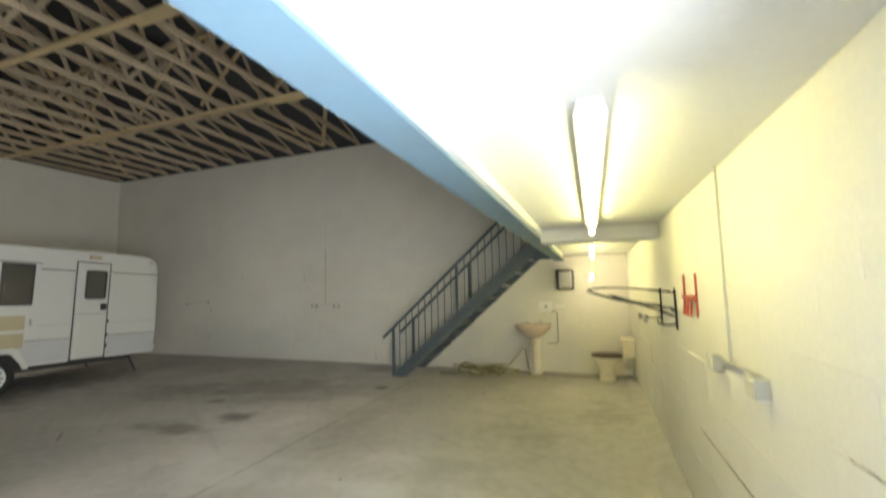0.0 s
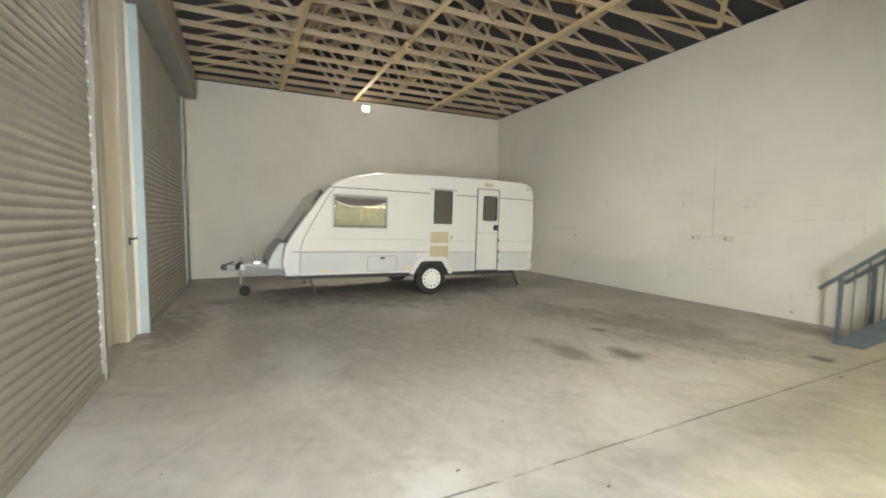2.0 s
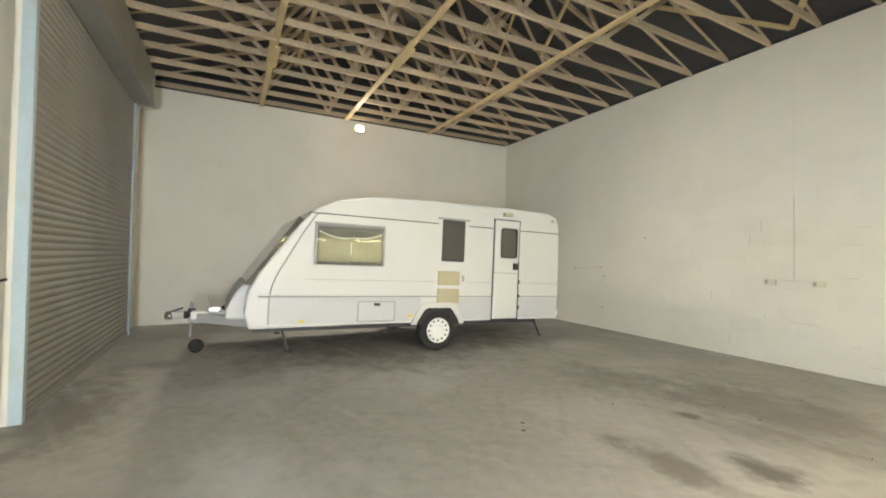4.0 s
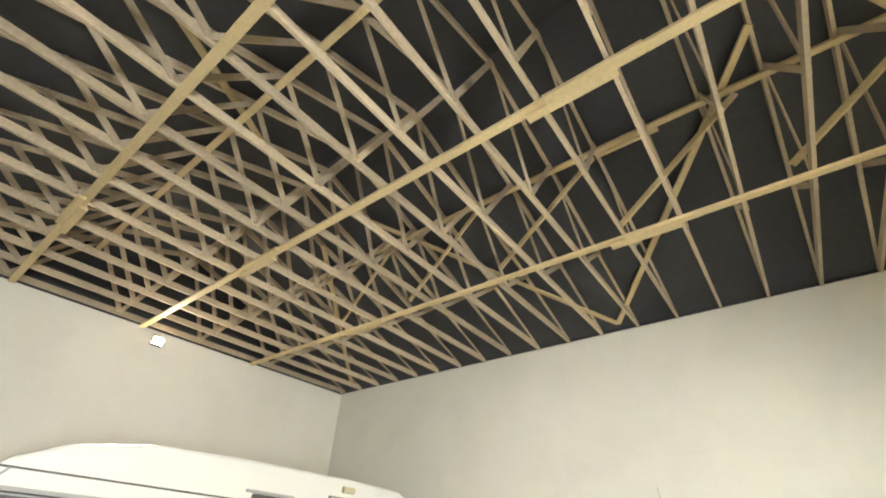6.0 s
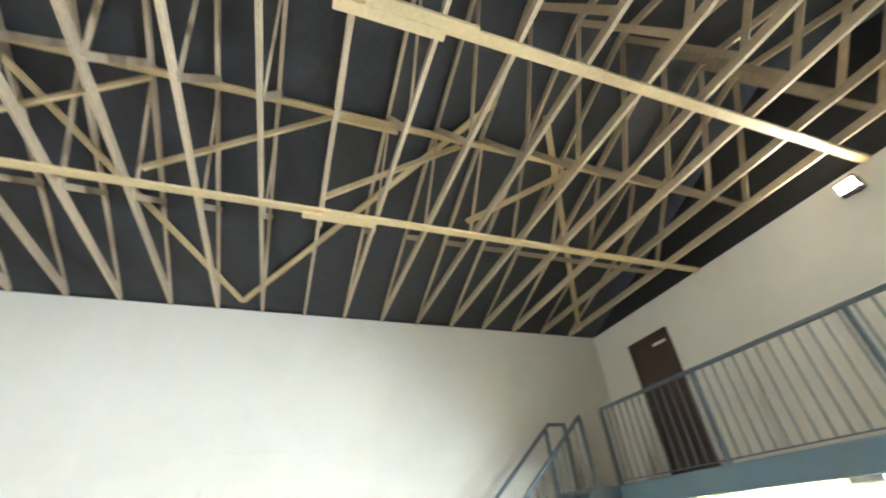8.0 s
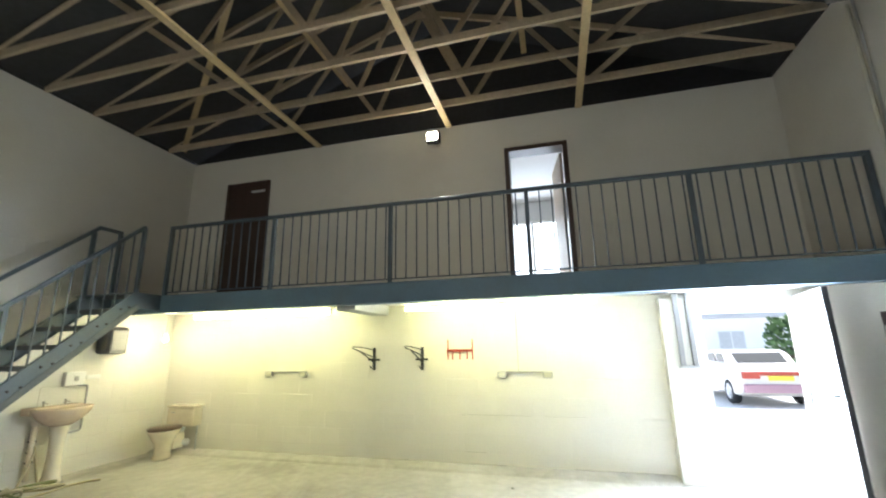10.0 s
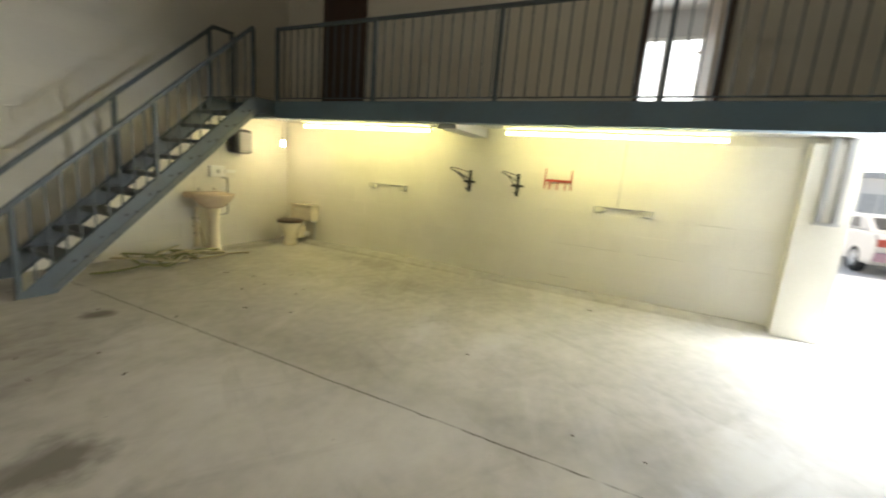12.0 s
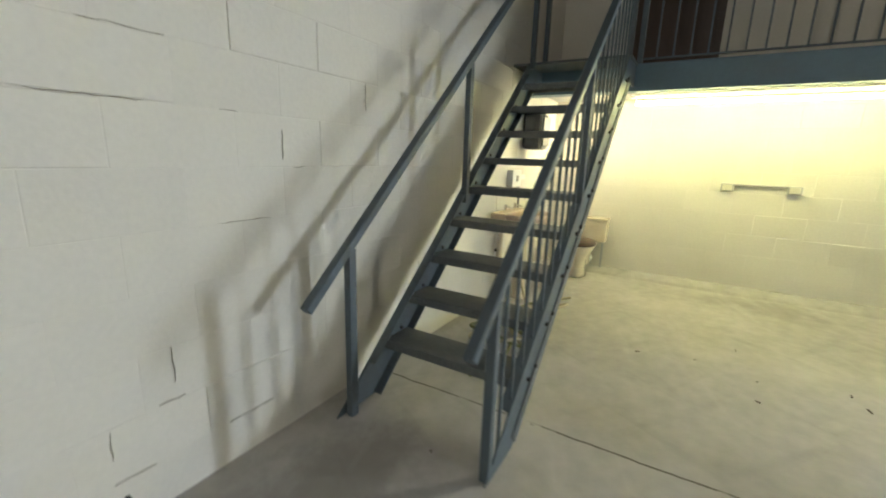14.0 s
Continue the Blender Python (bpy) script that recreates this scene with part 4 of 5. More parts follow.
def shrub(x, y, h, seed):
    rnd = random.Random(seed)
    sh = thing("shrub", "leafy green shrub at the edge of the yard", "shrub", "", (x, y, -0.02))
    bm = bmesh.new()
    add_rod(bm, (0, 0, 0), (0.05, 0, h * 0.6), 0.09, 8, 0.04)
    for i in range(6):
        a = i * 1.05
        add_rod(bm, (0.03, 0, h * (0.25 + 0.05 * i)), (math.cos(a) * h * 0.3, math.sin(a) * h * 0.3, h * (0.55 + 0.06 * i)), 0.035, 6, 0.012)
    part("trunk", bm, BROWN_WOOD, sh)
    bm = bmesh.new()
    for i in range(700):
        a, u, rr = rnd.uniform(0, 6.283), rnd.uniform(0, 1), rnd.uniform(0.3, 1) ** 0.6
        c = Vector((math.cos(a) * rr * h * 0.42 * (1.1 - 0.5 * u), math.sin(a) * rr * h * 0.42 * (1.1 - 0.5 * u), h * (0.25 + 0.75 * u)))
        n = Vector((rnd.uniform(-1, 1), rnd.uniform(-1, 1), rnd.uniform(-0.3, 1))).normalized()
        t = n.orthogonal().normalized() * 0.16
        b = n.cross(t) * 0.55
        bm.faces.new([bm.verts.new(c + t), bm.verts.new(c + b), bm.verts.new(c - t), bm.verts.new(c - b)])
    part("crown", bm, LEAF, sh, "green leaves")


shrub(17.0, -16.4, 2.6, 3)
shrub(18.4, -18.4, 3.0, 4)

# ---- upper doors and the bright room behind the open one ----


def door_frame(name, y0, y1, z0, z1, label):
    fr = structure(name, box(-0.025, T + 0.01, y0 - 0.002, y0 + 0.06, z0, z1), BROWN_WOOD, label)
    part("jamb", box(-0.025, T + 0.01, y1 - 0.06, y1 + 0.002, z0, z1), BROWN_WOOD, fr)
    part("head", box(-0.025, T + 0.01, y0 + 0.0605, y1 - 0.0605, z1 - 0.06, z1 + 0.001), BROWN_WOOD, fr)
    return fr


door_frame("door_2_frame", -6.55, -5.67, DECK + 0.002, 4.34, "dark brown wooden frame of the open upper door")
leaf = structure("door_2", box(0.0, 0.80, -0.02, 0.02, 0.01, 2.02, 0.004), BEIGE_DOOR, "beige upper door standing open into the bright room")
leaf.matrix_world = pose(T + 0.02, -6.46, DECK + 0.004, 0, 0, 8)
part("door_handle", rod((0.74, 0.02, 1.0), (0.74, 0.07, 1.0), 0.012), CHROME, leaf)
R0, R1, RX = -7.6, -4.6, 3.7
structure("floor_upper_room", box(T + 0.003, RX, R0, R1, DECK - 0.12, DECK), BEIGE_DOOR, "plain floor of the upper room")
structure("ceiling_upper_room", box(T + 0.003, RX, R0, R1, 4.75, 4.85), PLASTER, "white ceiling of the upper room")
for nm, y0, y1 in (("wall_upper_room", R0 - 0.12, R0), ("wall_upper_room", R1, R1 + 0.12)):
    structure(nm, box(T + 0.003, RX, y0, y1, DECK - 0.1, 4.85), PLASTER, "white wall of the upper room")
bm = bmesh.new()
for y0, y1, z0, z1 in ((R0 - 0.12, -6.7, DECK - 0.1, 4.85), (-5.0, R1 + 0.12, DECK - 0.1, 4.85), (-6.7, -5.0, DECK - 0.1, 2.75), (-6.7, -5.0, 4.3, 4.85)):
    add_box(bm, RX, RX + 0.12, y0, y1, z0, z1)
structure("wall_upper_room_window", bm, PLASTER, "white outer wall of the upper room")
win = structure("window_1", box(RX + 0.03, RX + 0.08, -6.7, -6.64, 2.75, 4.3), WHITE_METAL, "white framed window of the upper room")
for y0, y1, z0, z1 in ((-5.06, -5.0, 2.75, 4.3), (-6.64, -5.06, 2.75, 2.81), (-6.64, -5.06, 4.24, 4.3), (-5.88, -5.82, 2.81, 4.24)):
    part("window_frame", box(RX + 0.03, RX + 0.08, y0, y1, z0, z1), WHITE_METAL, win)
door_3 = structure("door_3", box(-0.03, -0.004, -1.68, -0.83, DECK + 0.002, 4.34, 0.004), BROWN_WOOD, "closed dark brown upper door with raised frame")
for y0, y1, z0, z1 in ((-1.68, -1.62, DECK + 0.01, 4.34), (-0.89, -0.83, DECK + 0.01, 4.34), (-1.61, -0.90, 4.28, 4.34)):
    part("frame", box(-0.05, -0.0305, y0, y1, z0, z1, 0.003), BROWN_WOOD, door_3)
part("door_handle", rod((-0.03, -0.97, 3.27), (-0.08, -0.97, 3.27), 0.012), CHROME, door_3)
# white strip in place of the light showing through the gap
part("gap_light_strip", box(-0.034, -0.0302, -1.60, -1.33, 4.14, 4.18), WHITE_METAL, door_3, "small white strip painted for light at the door gap")

# ---- strip lights, bulb and floods ----


def strip_light(y0, y1):
    ym = (y0 + y1) / 2
    sl = thing("strip_light", "lit fluorescent strip light with white steel batten", "strip light", "strip lights", (-0.575, ym, SOFFIT))
    h = (y1 - y0) / 2
    part("batten", prism([(-0.035, 0.0), (0.035, 0.0), (0.05, -0.045), (0.03, -0.06), (-0.03, -0.06), (-0.05, -0.045)], "y", -h, h), WHITE_METAL, sl)
    for s in (-1, 1):
        part("lamp_holder", box(-0.02, 0.02, s * h - s * 0.03, s * h - s * 0.055, -0.135, -0.06, 0.004), WHITE_METAL, sl)
    part("tube", rod((0, -h + 0.056, -0.115), (0, h - 0.056, -0.115), 0.019, 12), TUBE, sl, "glowing fluorescent tube")
    return sl


strip_light(-3.315, -0.95)
strip_light(-6.705, -4.30)
bulb = thing("pendant_bulb", "bare lit bulb hanging on a short flex", "light bulb", at=(-0.6, -0.535, 1.69))
part("glass_bulb", lathe([(0.008, -0.028), (0.018, -0.022), (0.024, -0.005), (0.022, 0.015), (0.017, 0.04), (0.015, 0.06)], 16), BULB, bulb, "", True)
part("bulb_holder", rod((0, 0, 0.06), (0, 0, 0.11), 0.02), WHITE_METAL, bulb)
part("flex", rod((0, 0, 0.11), (0, 0, SOFFIT - 1.69), 0.004, 6), WHITE_METAL, bulb)
for x, s, y in ((-13.45, 1, -4.55), (0.0, -1, -4.63)):
    fl = thing("flood_light", "small lit wall floodlight high under the trusses", "floodlight", "floodlights", (x, y, 4.6))
    part("bracket", box(0.003 if s > 0 else -0.1, 0.1 if s > 0 else -0.003, -0.03, 0.03, -0.03, 0.03), BLACK_IRON, fl)
    part("housing", prism([(s * 0.1, -0.07), (s * 0.1, 0.09), (s * 0.19, 0.1), (s * 0.22, -0.05), (s * 0.2, -0.1)], "y", -0.1, 0.1, 0.01), BLACK_IRON, fl)
    part("glass_front", box(min(s * 0.2, s * 0.228), max(s * 0.2, s * 0.228), -0.08, 0.08, -0.06, 0.06, 0.01), FLOOD, fl)

# ---- toilet ----
wc = thing("toilet", "cream toilet with dark brown seat and low cistern", "toilet", at=(0, -0.55, 0))
cist = part("cistern", box(-0.195, -0.012, -0.25, 0.25, 0.40, 0.665, 0.025), CERAMIC, wc)
part("cistern_lid", box(-0.21, -0.008, -0.26, 0.26, 0.667, 0.70, 0.012), CERAMIC, cist)
part("flush_lever", bar((-0.2, 0.17, 0.6), (-0.2, 0.1, 0.6), 0.015, 0.012, (0, 0, 1), 0.003), CHROME, cist)
part("pan", lathe([(0.10, 0.0), (0.115, 0.02), (0.095, 0.10), (0.10, 0.2), (0.15, 0.3), (0.19, 0.37), (0.195, 0.395), (0.16, 0.395), (0.12, 0.30)], 28, (1.2, 0.92), (-0.43, 0, 0)), CERAMIC, wc, "", True)
part("pan_back", box(-0.34, -0.14, -0.09, 0.09, 0.10, 0.33, 0.04), CERAMIC, wc)
part("seat", lathe([(0.2, 0.4), (0.205, 0.41), (0.2, 0.43), (0.17, 0.445), (0.02, 0.45)], 28, (1.2, 0.95), (-0.43, 0, 0)), BROWN_SEAT, wc, "dark brown seat with lid down", True)
part("flush_pipe", rod((-0.1, -0.02, 0.40), (-0.2, -0.02, 0.26), 0.022), WHITE_METAL, wc)
part("waste_pipe", rod((-0.2, -0.05, 0.18), (-0.06, -0.05, 0.16), 0.05, 14), WHITE_METAL, wc)
part("supply_pipe", rod((-0.05, -0.2, 0.4), (-0.05, -0.2, 0.0), 0.012), GALV, wc)

# ---- washbasin ----
basin = thing("washbasin", "pinkish pedestal washbasin against the painted wall", "washbasin", at=(-1.65, -0.02, 0))
bowl = part("bowl", lathe([(0.10, 0.66), (0.16, 0.69), (0.24, 0.77), (0.28, 0.84), (0.29, 0.87), (0.25, 0.875), (0.22, 0.83), (0.12, 0.76), (0.02, 0.755)], 30, (1.12, 0.83), (0, -0.25, 0)), PINK_CERAMIC, basin, "", True)
part("ledge", box(-0.3, 0.3, -0.16, -0.003, 0.80, 0.885, 0.02), PINK_CERAMIC, basin)
part("pedestal", lathe([(0.115, 0.0), (0.11, 0.03), (0.085, 0.1), (0.075, 0.4), (0.10, 0.68)], 20, (1.0, 0.9), (0.03, -0.2, 0)), CERAMIC, basin, "pale pedestal", True)
for sx in (-0.12, 0.12):
    tp = part("tap", rod((sx, -0.08, 0.885), (sx, -0.08, 0.95), 0.014), CHROME, basin)
    part("spout", rod((sx, -0.08, 0.93), (sx, -0.16, 0.92), 0.009), CHROME, tp)
for zz in (0.25, 0.36, 0.48):
    part("pipe_clip", box(-0.16, -0.10, -0.06, -0.004, zz, zz + 0.02), BLACK_IRON, basin)
part("waste_pipe", rod((-0.14, -0.05, 0.06), (-0.14, -0.05, 0.66), 0.028), CERAMIC, basin)

# ---- items on the back wall near the basin ----
heater = thing("wall_heater", "dark wall heater with dull metal face", "wall heater", at=(-1.06, 0, 1.68))
part("casing", box(-0.16, 0.16, -0.2, -0.004, -0.19, 0.19, 0.05), DARK_TRIM, heater)
part("face", box(-0.10, 0.12, -0.225, -0.199, -0.15, 0.14, 0.02), GREY_TRIM, heater)
part("grille", box(-0.1, 0.1, -0.21, -0.199, -0.18, -0.155, 0.004), GREY_TRIM, heater)
sw = thing("switch_box", "white electrical switch box on the wall", "switch box", at=(-1.43, 0, 1.19))
part("cover", box(-0.12, 0.12, -0.07, -0.004, -0.085, 0.085, 0.01), WHITE_METAL, sw)
part("switch", box(-0.02, 0.03, -0.08, -0.069, -0.03, 0.03, 0.004), GREY_PLASTIC, sw)
part("spur_plate", box(0.16, 0.34, -0.03, -0.004, -0.02, 0.03, 0.006), WHITE_METAL, sw)
tube_curve("supply_pipe", [(-1.35, -0.025, 1.10), (-1.24, -0.025, 1.10), (-1.235, -0.025, 1.05), (-1.235, -0.025, 0.6), (-1.24, -0.025, 0.53), (-1.3, -0.025, 0.52), (-1.42, -0.06, 0.52)], 0.012, GREY_TRIM)
tagged(bpy.data.objects["supply_pipe.001"] if "supply_pipe.001" in bpy.data.objects else bpy.data.objects["supply_pipe"], "thin grey pipe bent down the wall to the basin", "pipe")

# ---- garden hose heap under the stairs ----
hose = thing("garden_hose", "tangled heap of green and pale hose on the floor", "hose", at=(-2.45, -0.62, 0))
rnd = random.Random(7)
for name, mat, r, turns, ph in (("coil", HOSE_GREEN, 0.013, 5, 0.0), ("coil", HOSE_PALE, 0.012, 4, 1.4)):
    pts = []
    for i in range(turns * 10):
        a = ph + i * 0.628
        rr = 0.22 + 0.17 * math.sin(i * 0.37 + ph) + rnd.uniform(-0.1, 0.12)
        pts.append((math.cos(a * 0.83) * rr * 1.35 + 0.12 * math.sin(i * 0.23), math.sin(a * 1.1) * rr * 0.7, 0.016 + 0.14 * abs(math.sin(i * 0.41 + ph)) ** 2 + 0.006 * (i / 10)))
    tube_curve(name, pts, r, mat, hose)
tube_curve("end", [(0.3, 0.1, 0.1), (0.55, 0.3, 0.35), (0.6, 0.4, 0.5), (0.66, 0.45, 0.3), (0.7, 0.4, 0.02)], 0.012, HOSE_PALE, hose)
tube_curve("end", [(0.2, -0.1, 0.05), (0.5, -0.05, 0.02), (0.85, 0.05, 0.02), (1.05, -0.1, 0.016)], 0.012, HOSE_PALE, hose)
tube_curve("end", [(-0.3, 0.0, 0.05), (-0.6, -0.1, 0.02), (-0.9, 0.05, 0.016)], 0.012, HOSE_GREEN, hose)

# ---- hooks, rack and sockets on the side wall ----


def wall_hook(y):
    hk = thing("wall_hook", "black iron bicycle hook with long looped arm", "wall hook", "bicycle hooks", (0, y, 1.37))
    part("plate", box(-0.014, -0.002, -0.022, 0.022, -0.16, 0.15, 0.004), BLACK_IRON, hk)
    part("crossbar", box(-0.028, -0.0145, -0.09, 0.09, -0.03, 0.0, 0.004), BLACK_IRON, hk)
    tube_curve("arm", [(-0.014, 0.02, 0.12), (-0.2, 0.07, 0.15), (-0.48, 0.07, 0.17), (-0.66, 0.03, 0.15), (-0.6, -0.04, 0.12), (-0.4, -0.09, 0.06), (-0.18, -0.07, 0.02), (-0.014, -0.02, 0.0)], 0.0065, BLACK_IRON, hk)
    tube_curve("prop", [(-0.02, 0, -0.06), (-0.2, 0, 0.02), (-0.45, 0, 0.10)], 0.008, BLACK_IRON, hk)
    tube_curve("lower_hook", [(-0.014, 0, -0.12), (-0.10, 0, -0.14), (-0.14, 0, -0.10)], 0.008, BLACK_IRON, hk)
    return hk


h1 = wall_hook(-3.67)
copy_thing(h1, pose(0, -4.39, 1.37))
rack = thing("tool_rack", "red and grey steel tool rack screwed to the wall", "tool rack", at=(0, -4.93, 1.47))
for s in (-1, 1):
    part("upright", box(-0.014, -0.002, s * 0.17 - 0.008, s * 0.17 + 0.008, -0.12, 0.145, 0.003), RED_PAINT, rack)
part("crossbar", box(-0.026, -0.0145, -0.18, 0.18, -0.02, 0.012, 0.004), RED_PAINT, rack, "red crossbar")
for yy in (-0.1, 0.0, 0.1):
    part("prong", bar((-0.02, yy, -0.02), (-0.03, yy, -0.12), 0.014, 0.014, (0, 1, 0)), RED_PAINT, rack)


def twin_socket(a, b, z, wall):
    ts = thing("twin_socket", "pair of grey socket boxes joined by a conduit", "socket", "wall sockets")
    for q in (a, b):
        if wall == "right":
            bx = part("socket_box", box(-0.05, -0.003, q - 0.06, q + 0.06, z - 0.04, z + 0.04, 0.006), GREY_PLASTIC, ts)
            part("socket_face", box(-0.056, -0.0495, q - 0.045, q + 0.045, z - 0.03, z + 0.03, 0.003), CREAM_BOX, bx)
        else:
            bx = part("socket_box", box(q - 0.075, q + 0.075, -0.05, -0.003, z - 0.045, z + 0.045, 0.006), CREAM_BOX, ts)
            part("socket_face", box(q - 0.06, q - 0.02, -0.056, -0.0495, z - 0.03, z + 0.03, 0.003), GREY_TRIM, bx)
    if wall == "right":
        part("conduit", rod((-0.02, a, z + 0.03), (-0.02, b, z + 0.03), 0.01), GREY_TRIM, ts)
    else:
        part("conduit", rod((a, -0.014, z + 0.03), (b, -0.014, z + 0.03), 0.008), CREAM_BOX, ts)
        part("drop_cable", rod(((a + b) / 2, -0.008, z + 0.03), ((a + b) / 2 - 0.01, -0.008, 2.5), 0.005, 6), GREY_PLASTIC, ts)
        part("drop_cable", rod(((a + b) / 2 - 0.01, -0.007, 2.5), ((a + b) / 2 - 0.02, -0.007, 4.82), 0.004, 6), PAINT_WALL, ts)
    return ts


twin_socket(-2.54, -1.96, 1.155, "right")
t2 = twin_socket(-6.065, -5.49, 1.155, "right")
part("drop_conduit", rod((-0.012, -5.7, 1.185), (-0.012, -5.7, SOFFIT), 0.006), GREY_PLASTIC, t2)
twin_socket(-6.595, -6.01, 1.228, "back")
trunk = thing("cable_trunking", "dark vertical cable trunking beside the door", "cable trunking", at=(-0.14, -7.595, 0))
for dy in (0.0, -0.13):
    part("channel", box(-0.05, -0.003, dy - 0.025, dy + 0.025, 1.27, SOFFIT - 0.01, 0.004), GREY_TRIM, trunk)
part("end_box", box(-0.055, -0.002, -0.17, 0.04, 1.24, 1.268, 0.004), GREY_PLASTIC, trunk)
dr = thing("down_pipe", "thin painted conduit running down the wall", "conduit", at=(-0.02, -7.44, 0))
part("conduit", rod((0, 0, 0.06), (0, 0, 1.3), 0.012), CREAM_BOX, dr)

stubs = thing("pipe_stubs", "cut pale pipe stubs remaining on the wall", "pipes", at=(-10.2, 0, 1.3))
part("rail", rod((-0.38, -0.012, 0.0), (0.38, -0.012, 0.04), 0.008), CREAM_BOX, stubs)
for dx, dz in ((-0.38, 0.0), (0.37, 0.045), (0.46, -0.15)):
    part("stub", rod((dx, -0.002, dz), (dx + 0.02, -0.05, dz - 0.01), 0.016, 10), GREY_PLASTIC, stubs)
for x, z in ((-9.77, 0.47), (-8.75, 1.95), (-5.02, 0.12)):
    pl = thing("wall_plug", "small dark plug in the painted wall", "wall plug", "wall plugs", (x, 0, z))
    part("plug", rod((0, -0.001, 0), (0, -0.012, 0), 0.013, 8), BLACK_IRON, pl)

# ---- meter board on the front wall ----
board = thing("meter_board", "dark backboard with cream electrical cabinet", "meter board", at=(-1.22, FRONT, 1.545))
part("backboard", box(-0.33, 0.33, 0.004, 0.05, -0.23, 0.23, 0.006), BROWN_WOOD, board)
cab = part("cabinet", box(-0.29, 0.19, 0.051, 0.13, -0.105, 0.105, 0.012), CREAM_BOX, board, "cream steel cabinet")
part("dial", box(-0.08, -0.02, 0.13, 0.14, -0.05, 0.05, 0.004), GREY_TRIM, cab)
part("conduit", rod((-0.2, 0.03, 0.24), (-0.2, 0.03, 3.1), 0.016), CREAM_BOX, board)
part("conduit", rod((-0.28, 0.03, 0.24), (-0.28, 0.03, 3.1), 0.012), GREY_PLASTIC, board)
pw = thing("pipework", "rusty pipe elbows below the meter board", "pipes", at=(-1.5, FRONT, 1.22))
part("elbow", rod((-0.28, 0.06, 0.02), (0.1, 0.06, 0.02), 0.022), GREY_TRIM, pw)
part("valve", box(-0.05, 0.07, 0.03, 0.1, -0.05, 0.05, 0.015), BROWN_WOOD, pw)
part("riser", rod((0.1, 0.06, 0.02), (0.1, 0.06, -1.215), 0.02), CREAM_BOX, pw)
rb = thing("red_switch", "small dark switch box with red button on a pipe", "switch", at=(-1.76, FRONT, 0.655))
part("box", box(-0.035, 0.035, 0.003, 0.08, -0.06, 0.06, 0.01), BROWN_SEAT, rb)
part("button", rod((0, 0.08, 0.02), (0, 0.095, 0.02), 0.018), RED_PAINT, rb, "red button")
part("pipe", rod((0, 0.05, -0.08), (0, 0.05, -0.653), 0.045, 12), GREY_PLASTIC, rb)
kn = thing("door_catch", "dark iron catch on the pier", "catch", at=(-7.9, -8.99, 1.22))
part("plate", box(-0.03, 0.03, 0.002, 0.012, -0.05, 0.05, 0.003), BLACK_IRON, kn)
part("hook", rod((0, 0.01, 0.02), (0.02, 0.09, 0.04), 0.012), BLACK_IRON, kn)

# pale sky seen through the upper window
backdrop = structure("backdrop", box(5.2, 5.25, -8.5, -3.0, 1.8, 6.0), glowing("white_sky", (0.95, 0.98, 1.0), 1.7), "plain bright sky outside the upper window")

structure("backdrop", box(70, 70.5, -110, 40, -0.02, 34), glowing("hazy_sky", (0.95, 0.98, 1.0), 2.2), "plain bright hazy sky beyond the yard")

# ---- litter on the floor ----
rnd = random.Random(21)
bm = bmesh.new()
for i in range(32):
    x, y = rnd.uniform(-6.5, -0.5), rnd.uniform(-8.5, -0.4)
    if i < 16:
        x, y = rnd.uniform(-5.8, -2.2), rnd.uniform(-3.6, -1.2)
    a, l, w = rnd.uniform(0, 3.14), rnd.uniform(0.005, 0.022), rnd.uniform(0.004, 0.01)
    d = Vector((math.cos(a), math.sin(a), 0))
    add_bar(bm, Vector((x, y, 0.004)) - d * l, Vector((x, y, 0.006 + rnd.uniform(0, 0.006))) + d * l, w, 0.006)
tagged(mesh_object("floor_litter", bm, BROWN_WOOD), "scattered dry leaves and grit on the concrete floor", "litter", "", "stuff")

# plain block of the neighbouring rooms that carries the upper room
structure("wall_lower_rooms", box(T + 0.004, RX + 0.12, R0 - 0.12, R1 + 0.12, -0.02, DECK - 0.125), FACADE, "plain rendered wall below the upper room")

# ---- painted concrete blocks, proud of their joints ----


def block_mesh(name, w, h, d):
    bm = bmesh.new()
    c = 0.0025
    a = [bm.verts.new(p) for p in ((-w / 2, 0, -h / 2), (w / 2, 0, -h / 2), (w / 2, 0, h / 2), (-w / 2, 0, h / 2))]
    b = [bm.verts.new(p) for p in ((-w / 2 + c, -d, -h / 2 + c), (w / 2 - c, -d, -h / 2 + c), (w / 2 - c, -d, h / 2 - c), (-w / 2 + c, -d, h / 2 - c))]
    bm.faces.new(b)
    for i in range(4):
        j = (i + 1) % 4
        bm.faces.new((a[i], a[j], b[j], b[i]))
    bmesh.ops.recalc_face_normals(bm, faces=bm.faces)
    if bm.faces[0].normal.y > 0:
        bmesh.ops.reverse_faces(bm, faces=bm.faces)
    me = bpy.data.meshes.new(name)
    bm.to_mesh(me)
    bm.free()
    me.materials.append(PAINT_WALL)
    return me


BL, BH, BASE = 0.45, 0.225, -0.025
sizes = [block_mesh("block", BL - g, BH - k, d) for g, k, d in ((0.0005, 0.0005, 0.0012), (0.001, 0.002, 0.0016), (0.005, 0.001, 0.0022), (0.0004, 0.0004, 0.001), (0.007, 0.006, 0.0045))]
rnd = random.Random(5)


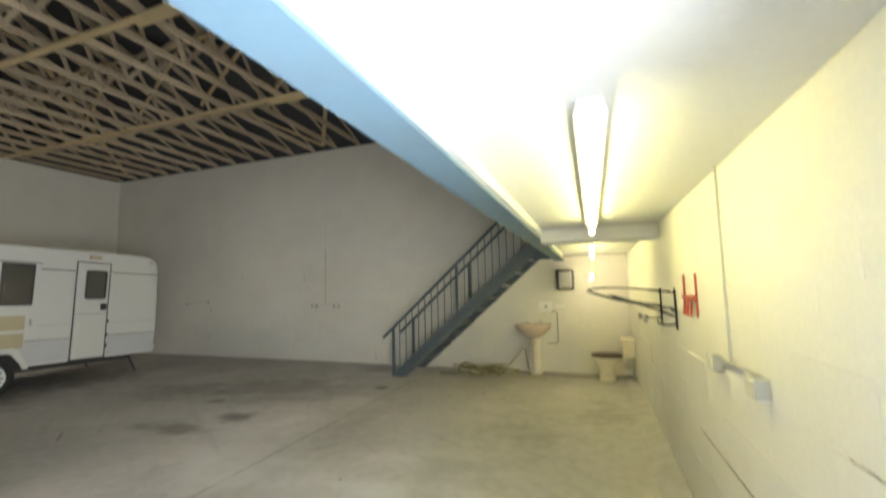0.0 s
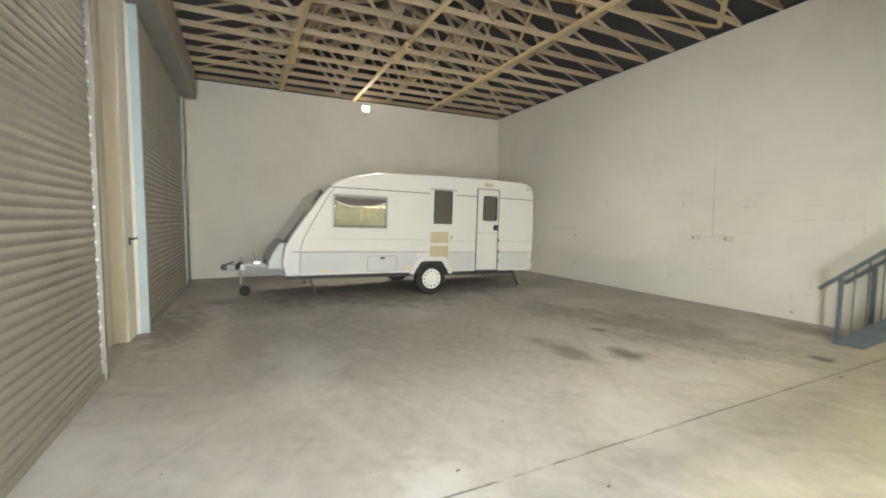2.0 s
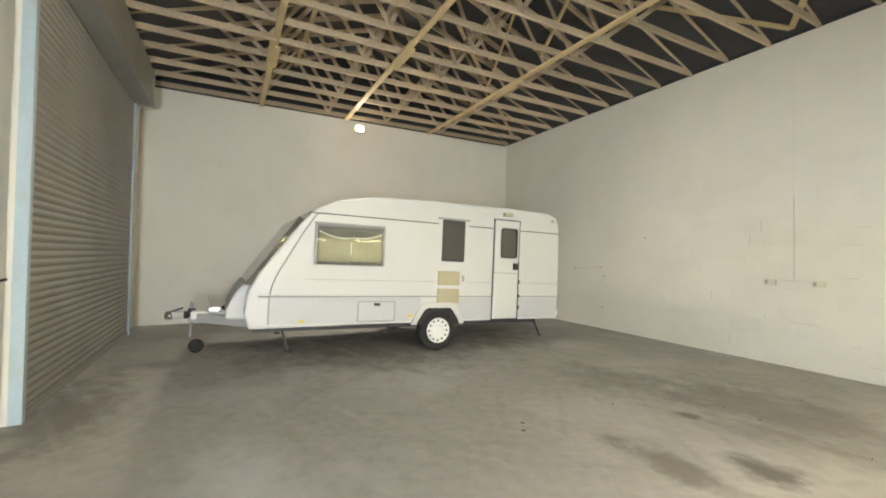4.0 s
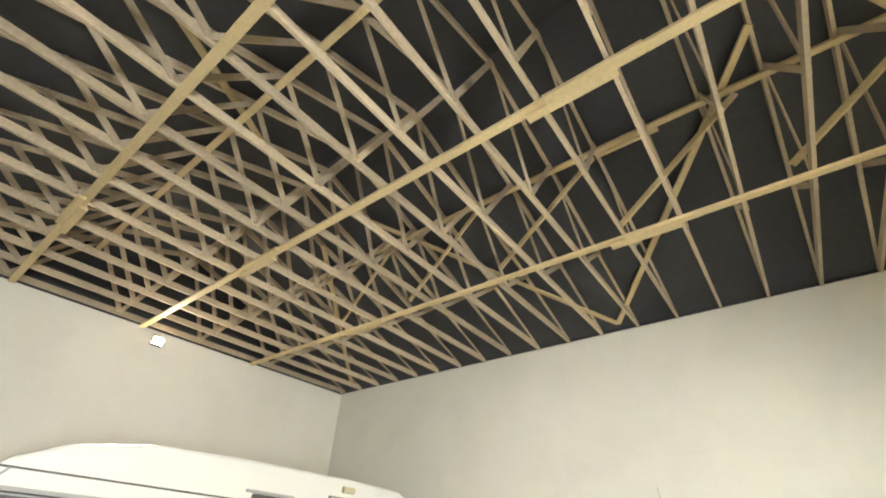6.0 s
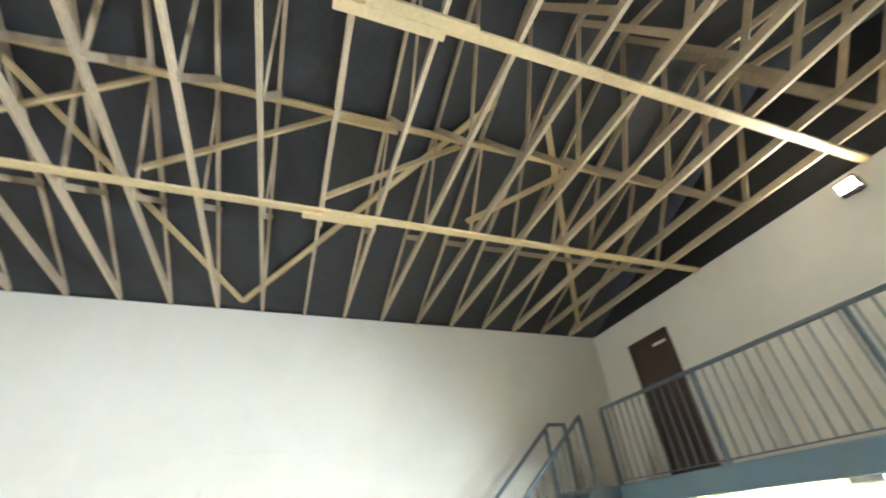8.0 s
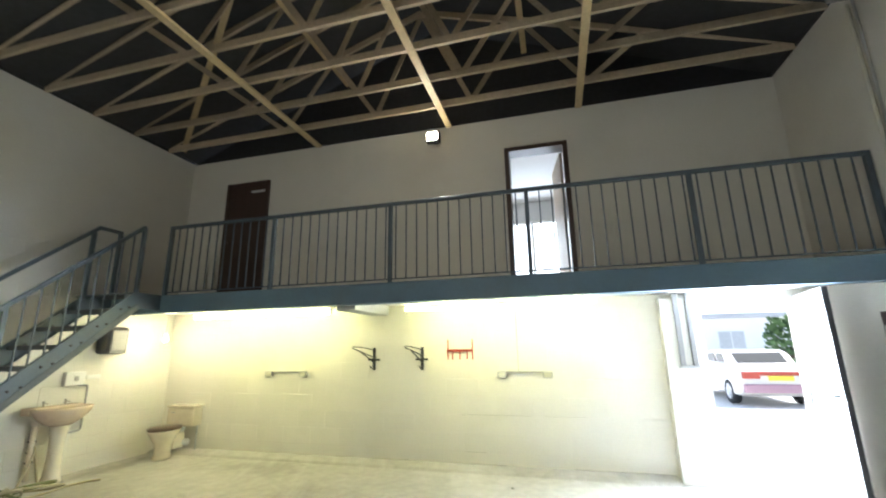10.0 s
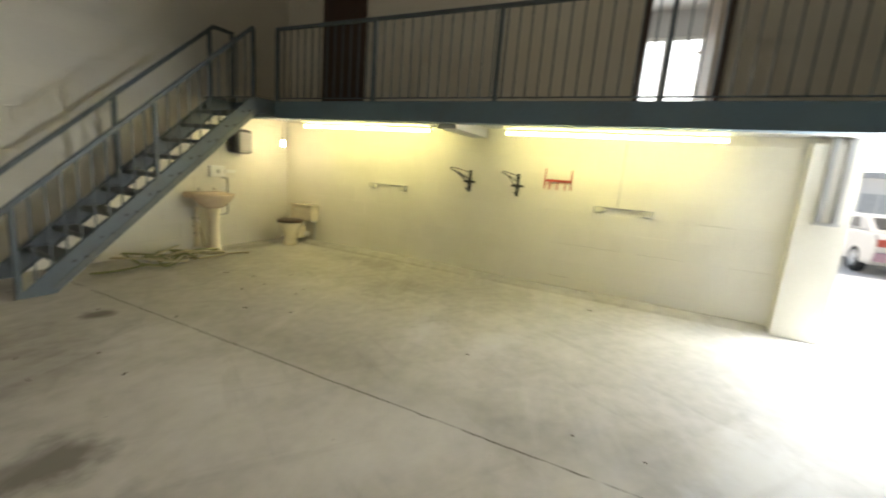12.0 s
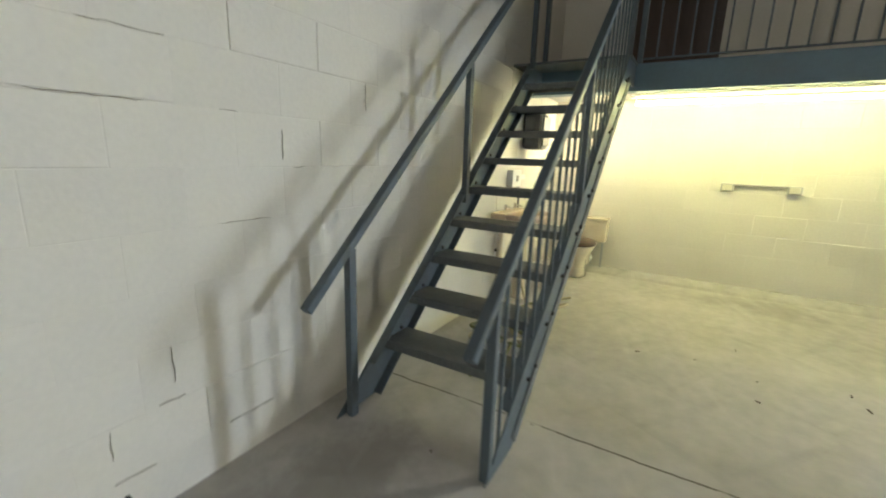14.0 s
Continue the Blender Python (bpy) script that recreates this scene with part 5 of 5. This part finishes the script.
def lay_blocks(wall, a0, a1, rows, turn, skip):
    for r in range(rows):
        z = BASE + BH * (r + 0.5)
        a = a0 + (0.5 * BL if r % 2 else 0.0)
        while a + BL / 2 <= a1:
            if z - BH / 2 >= -0.03 and not skip(a, z):
                me = rnd.choices(sizes, (5, 3, 2, 5, 1))[0]
                ob = new("block", me)
                ob.parent = wall
                ob.matrix_local = pose(a, 0, z) if turn == 0 else pose(0, a, z, 0, 0, turn)
            a += BL


lay_blocks(wall_back, -8.3, -0.1, 13, 0, lambda a, z: z < 0.1)
lay_blocks(wall_right, -7.2, -0.3, 9, -90, lambda a, z: z < 0.1)


# ---- opened joints, dark and ragged ----


def ragged(a, b, w, seed):
    """A thin ragged strip in the x-z plane, standing 5 mm off the wall behind it."""
    r = random.Random(seed)
    a, b = Vector((a[0], 0, a[1])), Vector((b[0], 0, b[1]))
    d = b - a
    side = Vector((-d.z, 0, d.x)).normalized()
    n = max(4, int(d.length / 0.025))
    bm = bmesh.new()
    rows = []
    for i in range(n + 1):
        f = i / n
        c = a + d * f + side * r.uniform(-0.003, 0.003)
        h = w * r.uniform(0.25, 1.0) * (0.25 if i in (0, n) else 1)
        rows.append([bm.verts.new(c + side * q + Vector((0, y, 0))) for q, y in ((-h, -0.0005), (-h, -0.0056), (h, -0.0056), (h, -0.0005))])
    for p, q in zip(rows, rows[1:]):
        for k in range(4):
            bm.faces.new((p[k], q[k], q[(k + 1) % 4], p[(k + 1) % 4]))
    return bm


rnd = random.Random(11)
back_joints = [(-5.1, 1.55, -4.8, 1.55), (-4.54, 1.55, -4.46, 1.55), (-4.58, 1.1, -4.33, 1.1), (-3.68, 1.77, -3.68, 1.63), (-4.81, 0.65, -4.81, 0.5), (-4.88, 0.43, -4.78, 0.43),
               (-5.04, 0.41, -5.04, 0.3), (-5.05, 0.2, -4.91, 0.2), (-4.96, 1.775, -4.71, 1.775), (-4.2, 1.325, -4.12, 1.325), (-4.61, 0.2, -4.38, 0.2), (-4.25, 1.49, -4.25, 1.36)]
for i in range(14):
    x, z = rnd.uniform(-8.0, -5.2), BASE + BH * rnd.randint(1, 9)
    back_joints.append((x, z, x + rnd.uniform(0.08, 0.4), z) if i % 3 else (x, z, x, z + rnd.uniform(0.08, 0.2)))
for i, (x0, z0, x1, z1) in enumerate(back_joints):
    part("open_joint", ragged((x0, z0), (x1, z1), 0.0022, i), CRACK, wall_back)
side_joints = [(-5.83, 0.65, -4.92, 0.65, 0.003), (-5.24, 0.2, -4.97, 0.2, 0.003), (-6.52, 0.65, -6.0, 0.65, 0.0022), (-5.5, 0.062, -4.7, 0.06, 0.008),
               (-7.4, 0.062, -6.3, 0.06, 0.01), (-4.2, 0.06, -3.7, 0.062, 0.006), (-3.3, 0.06, -3.1, 0.062, 0.006), (-2.7, 0.06, -2.5, 0.062, 0.006), (-6.9, 1.1, -6.6, 1.1, 0.002)]
for i, (y0, z0, y1, z1, w) in enumerate(side_joints):
    ob = part("open_joint", ragged((-y0, z0), (-y1, z1), w * 0.6, 40 + i), CRACK, wall_right)
    ob.matrix_local = pose(0, 0, 0, 0, 0, -90)
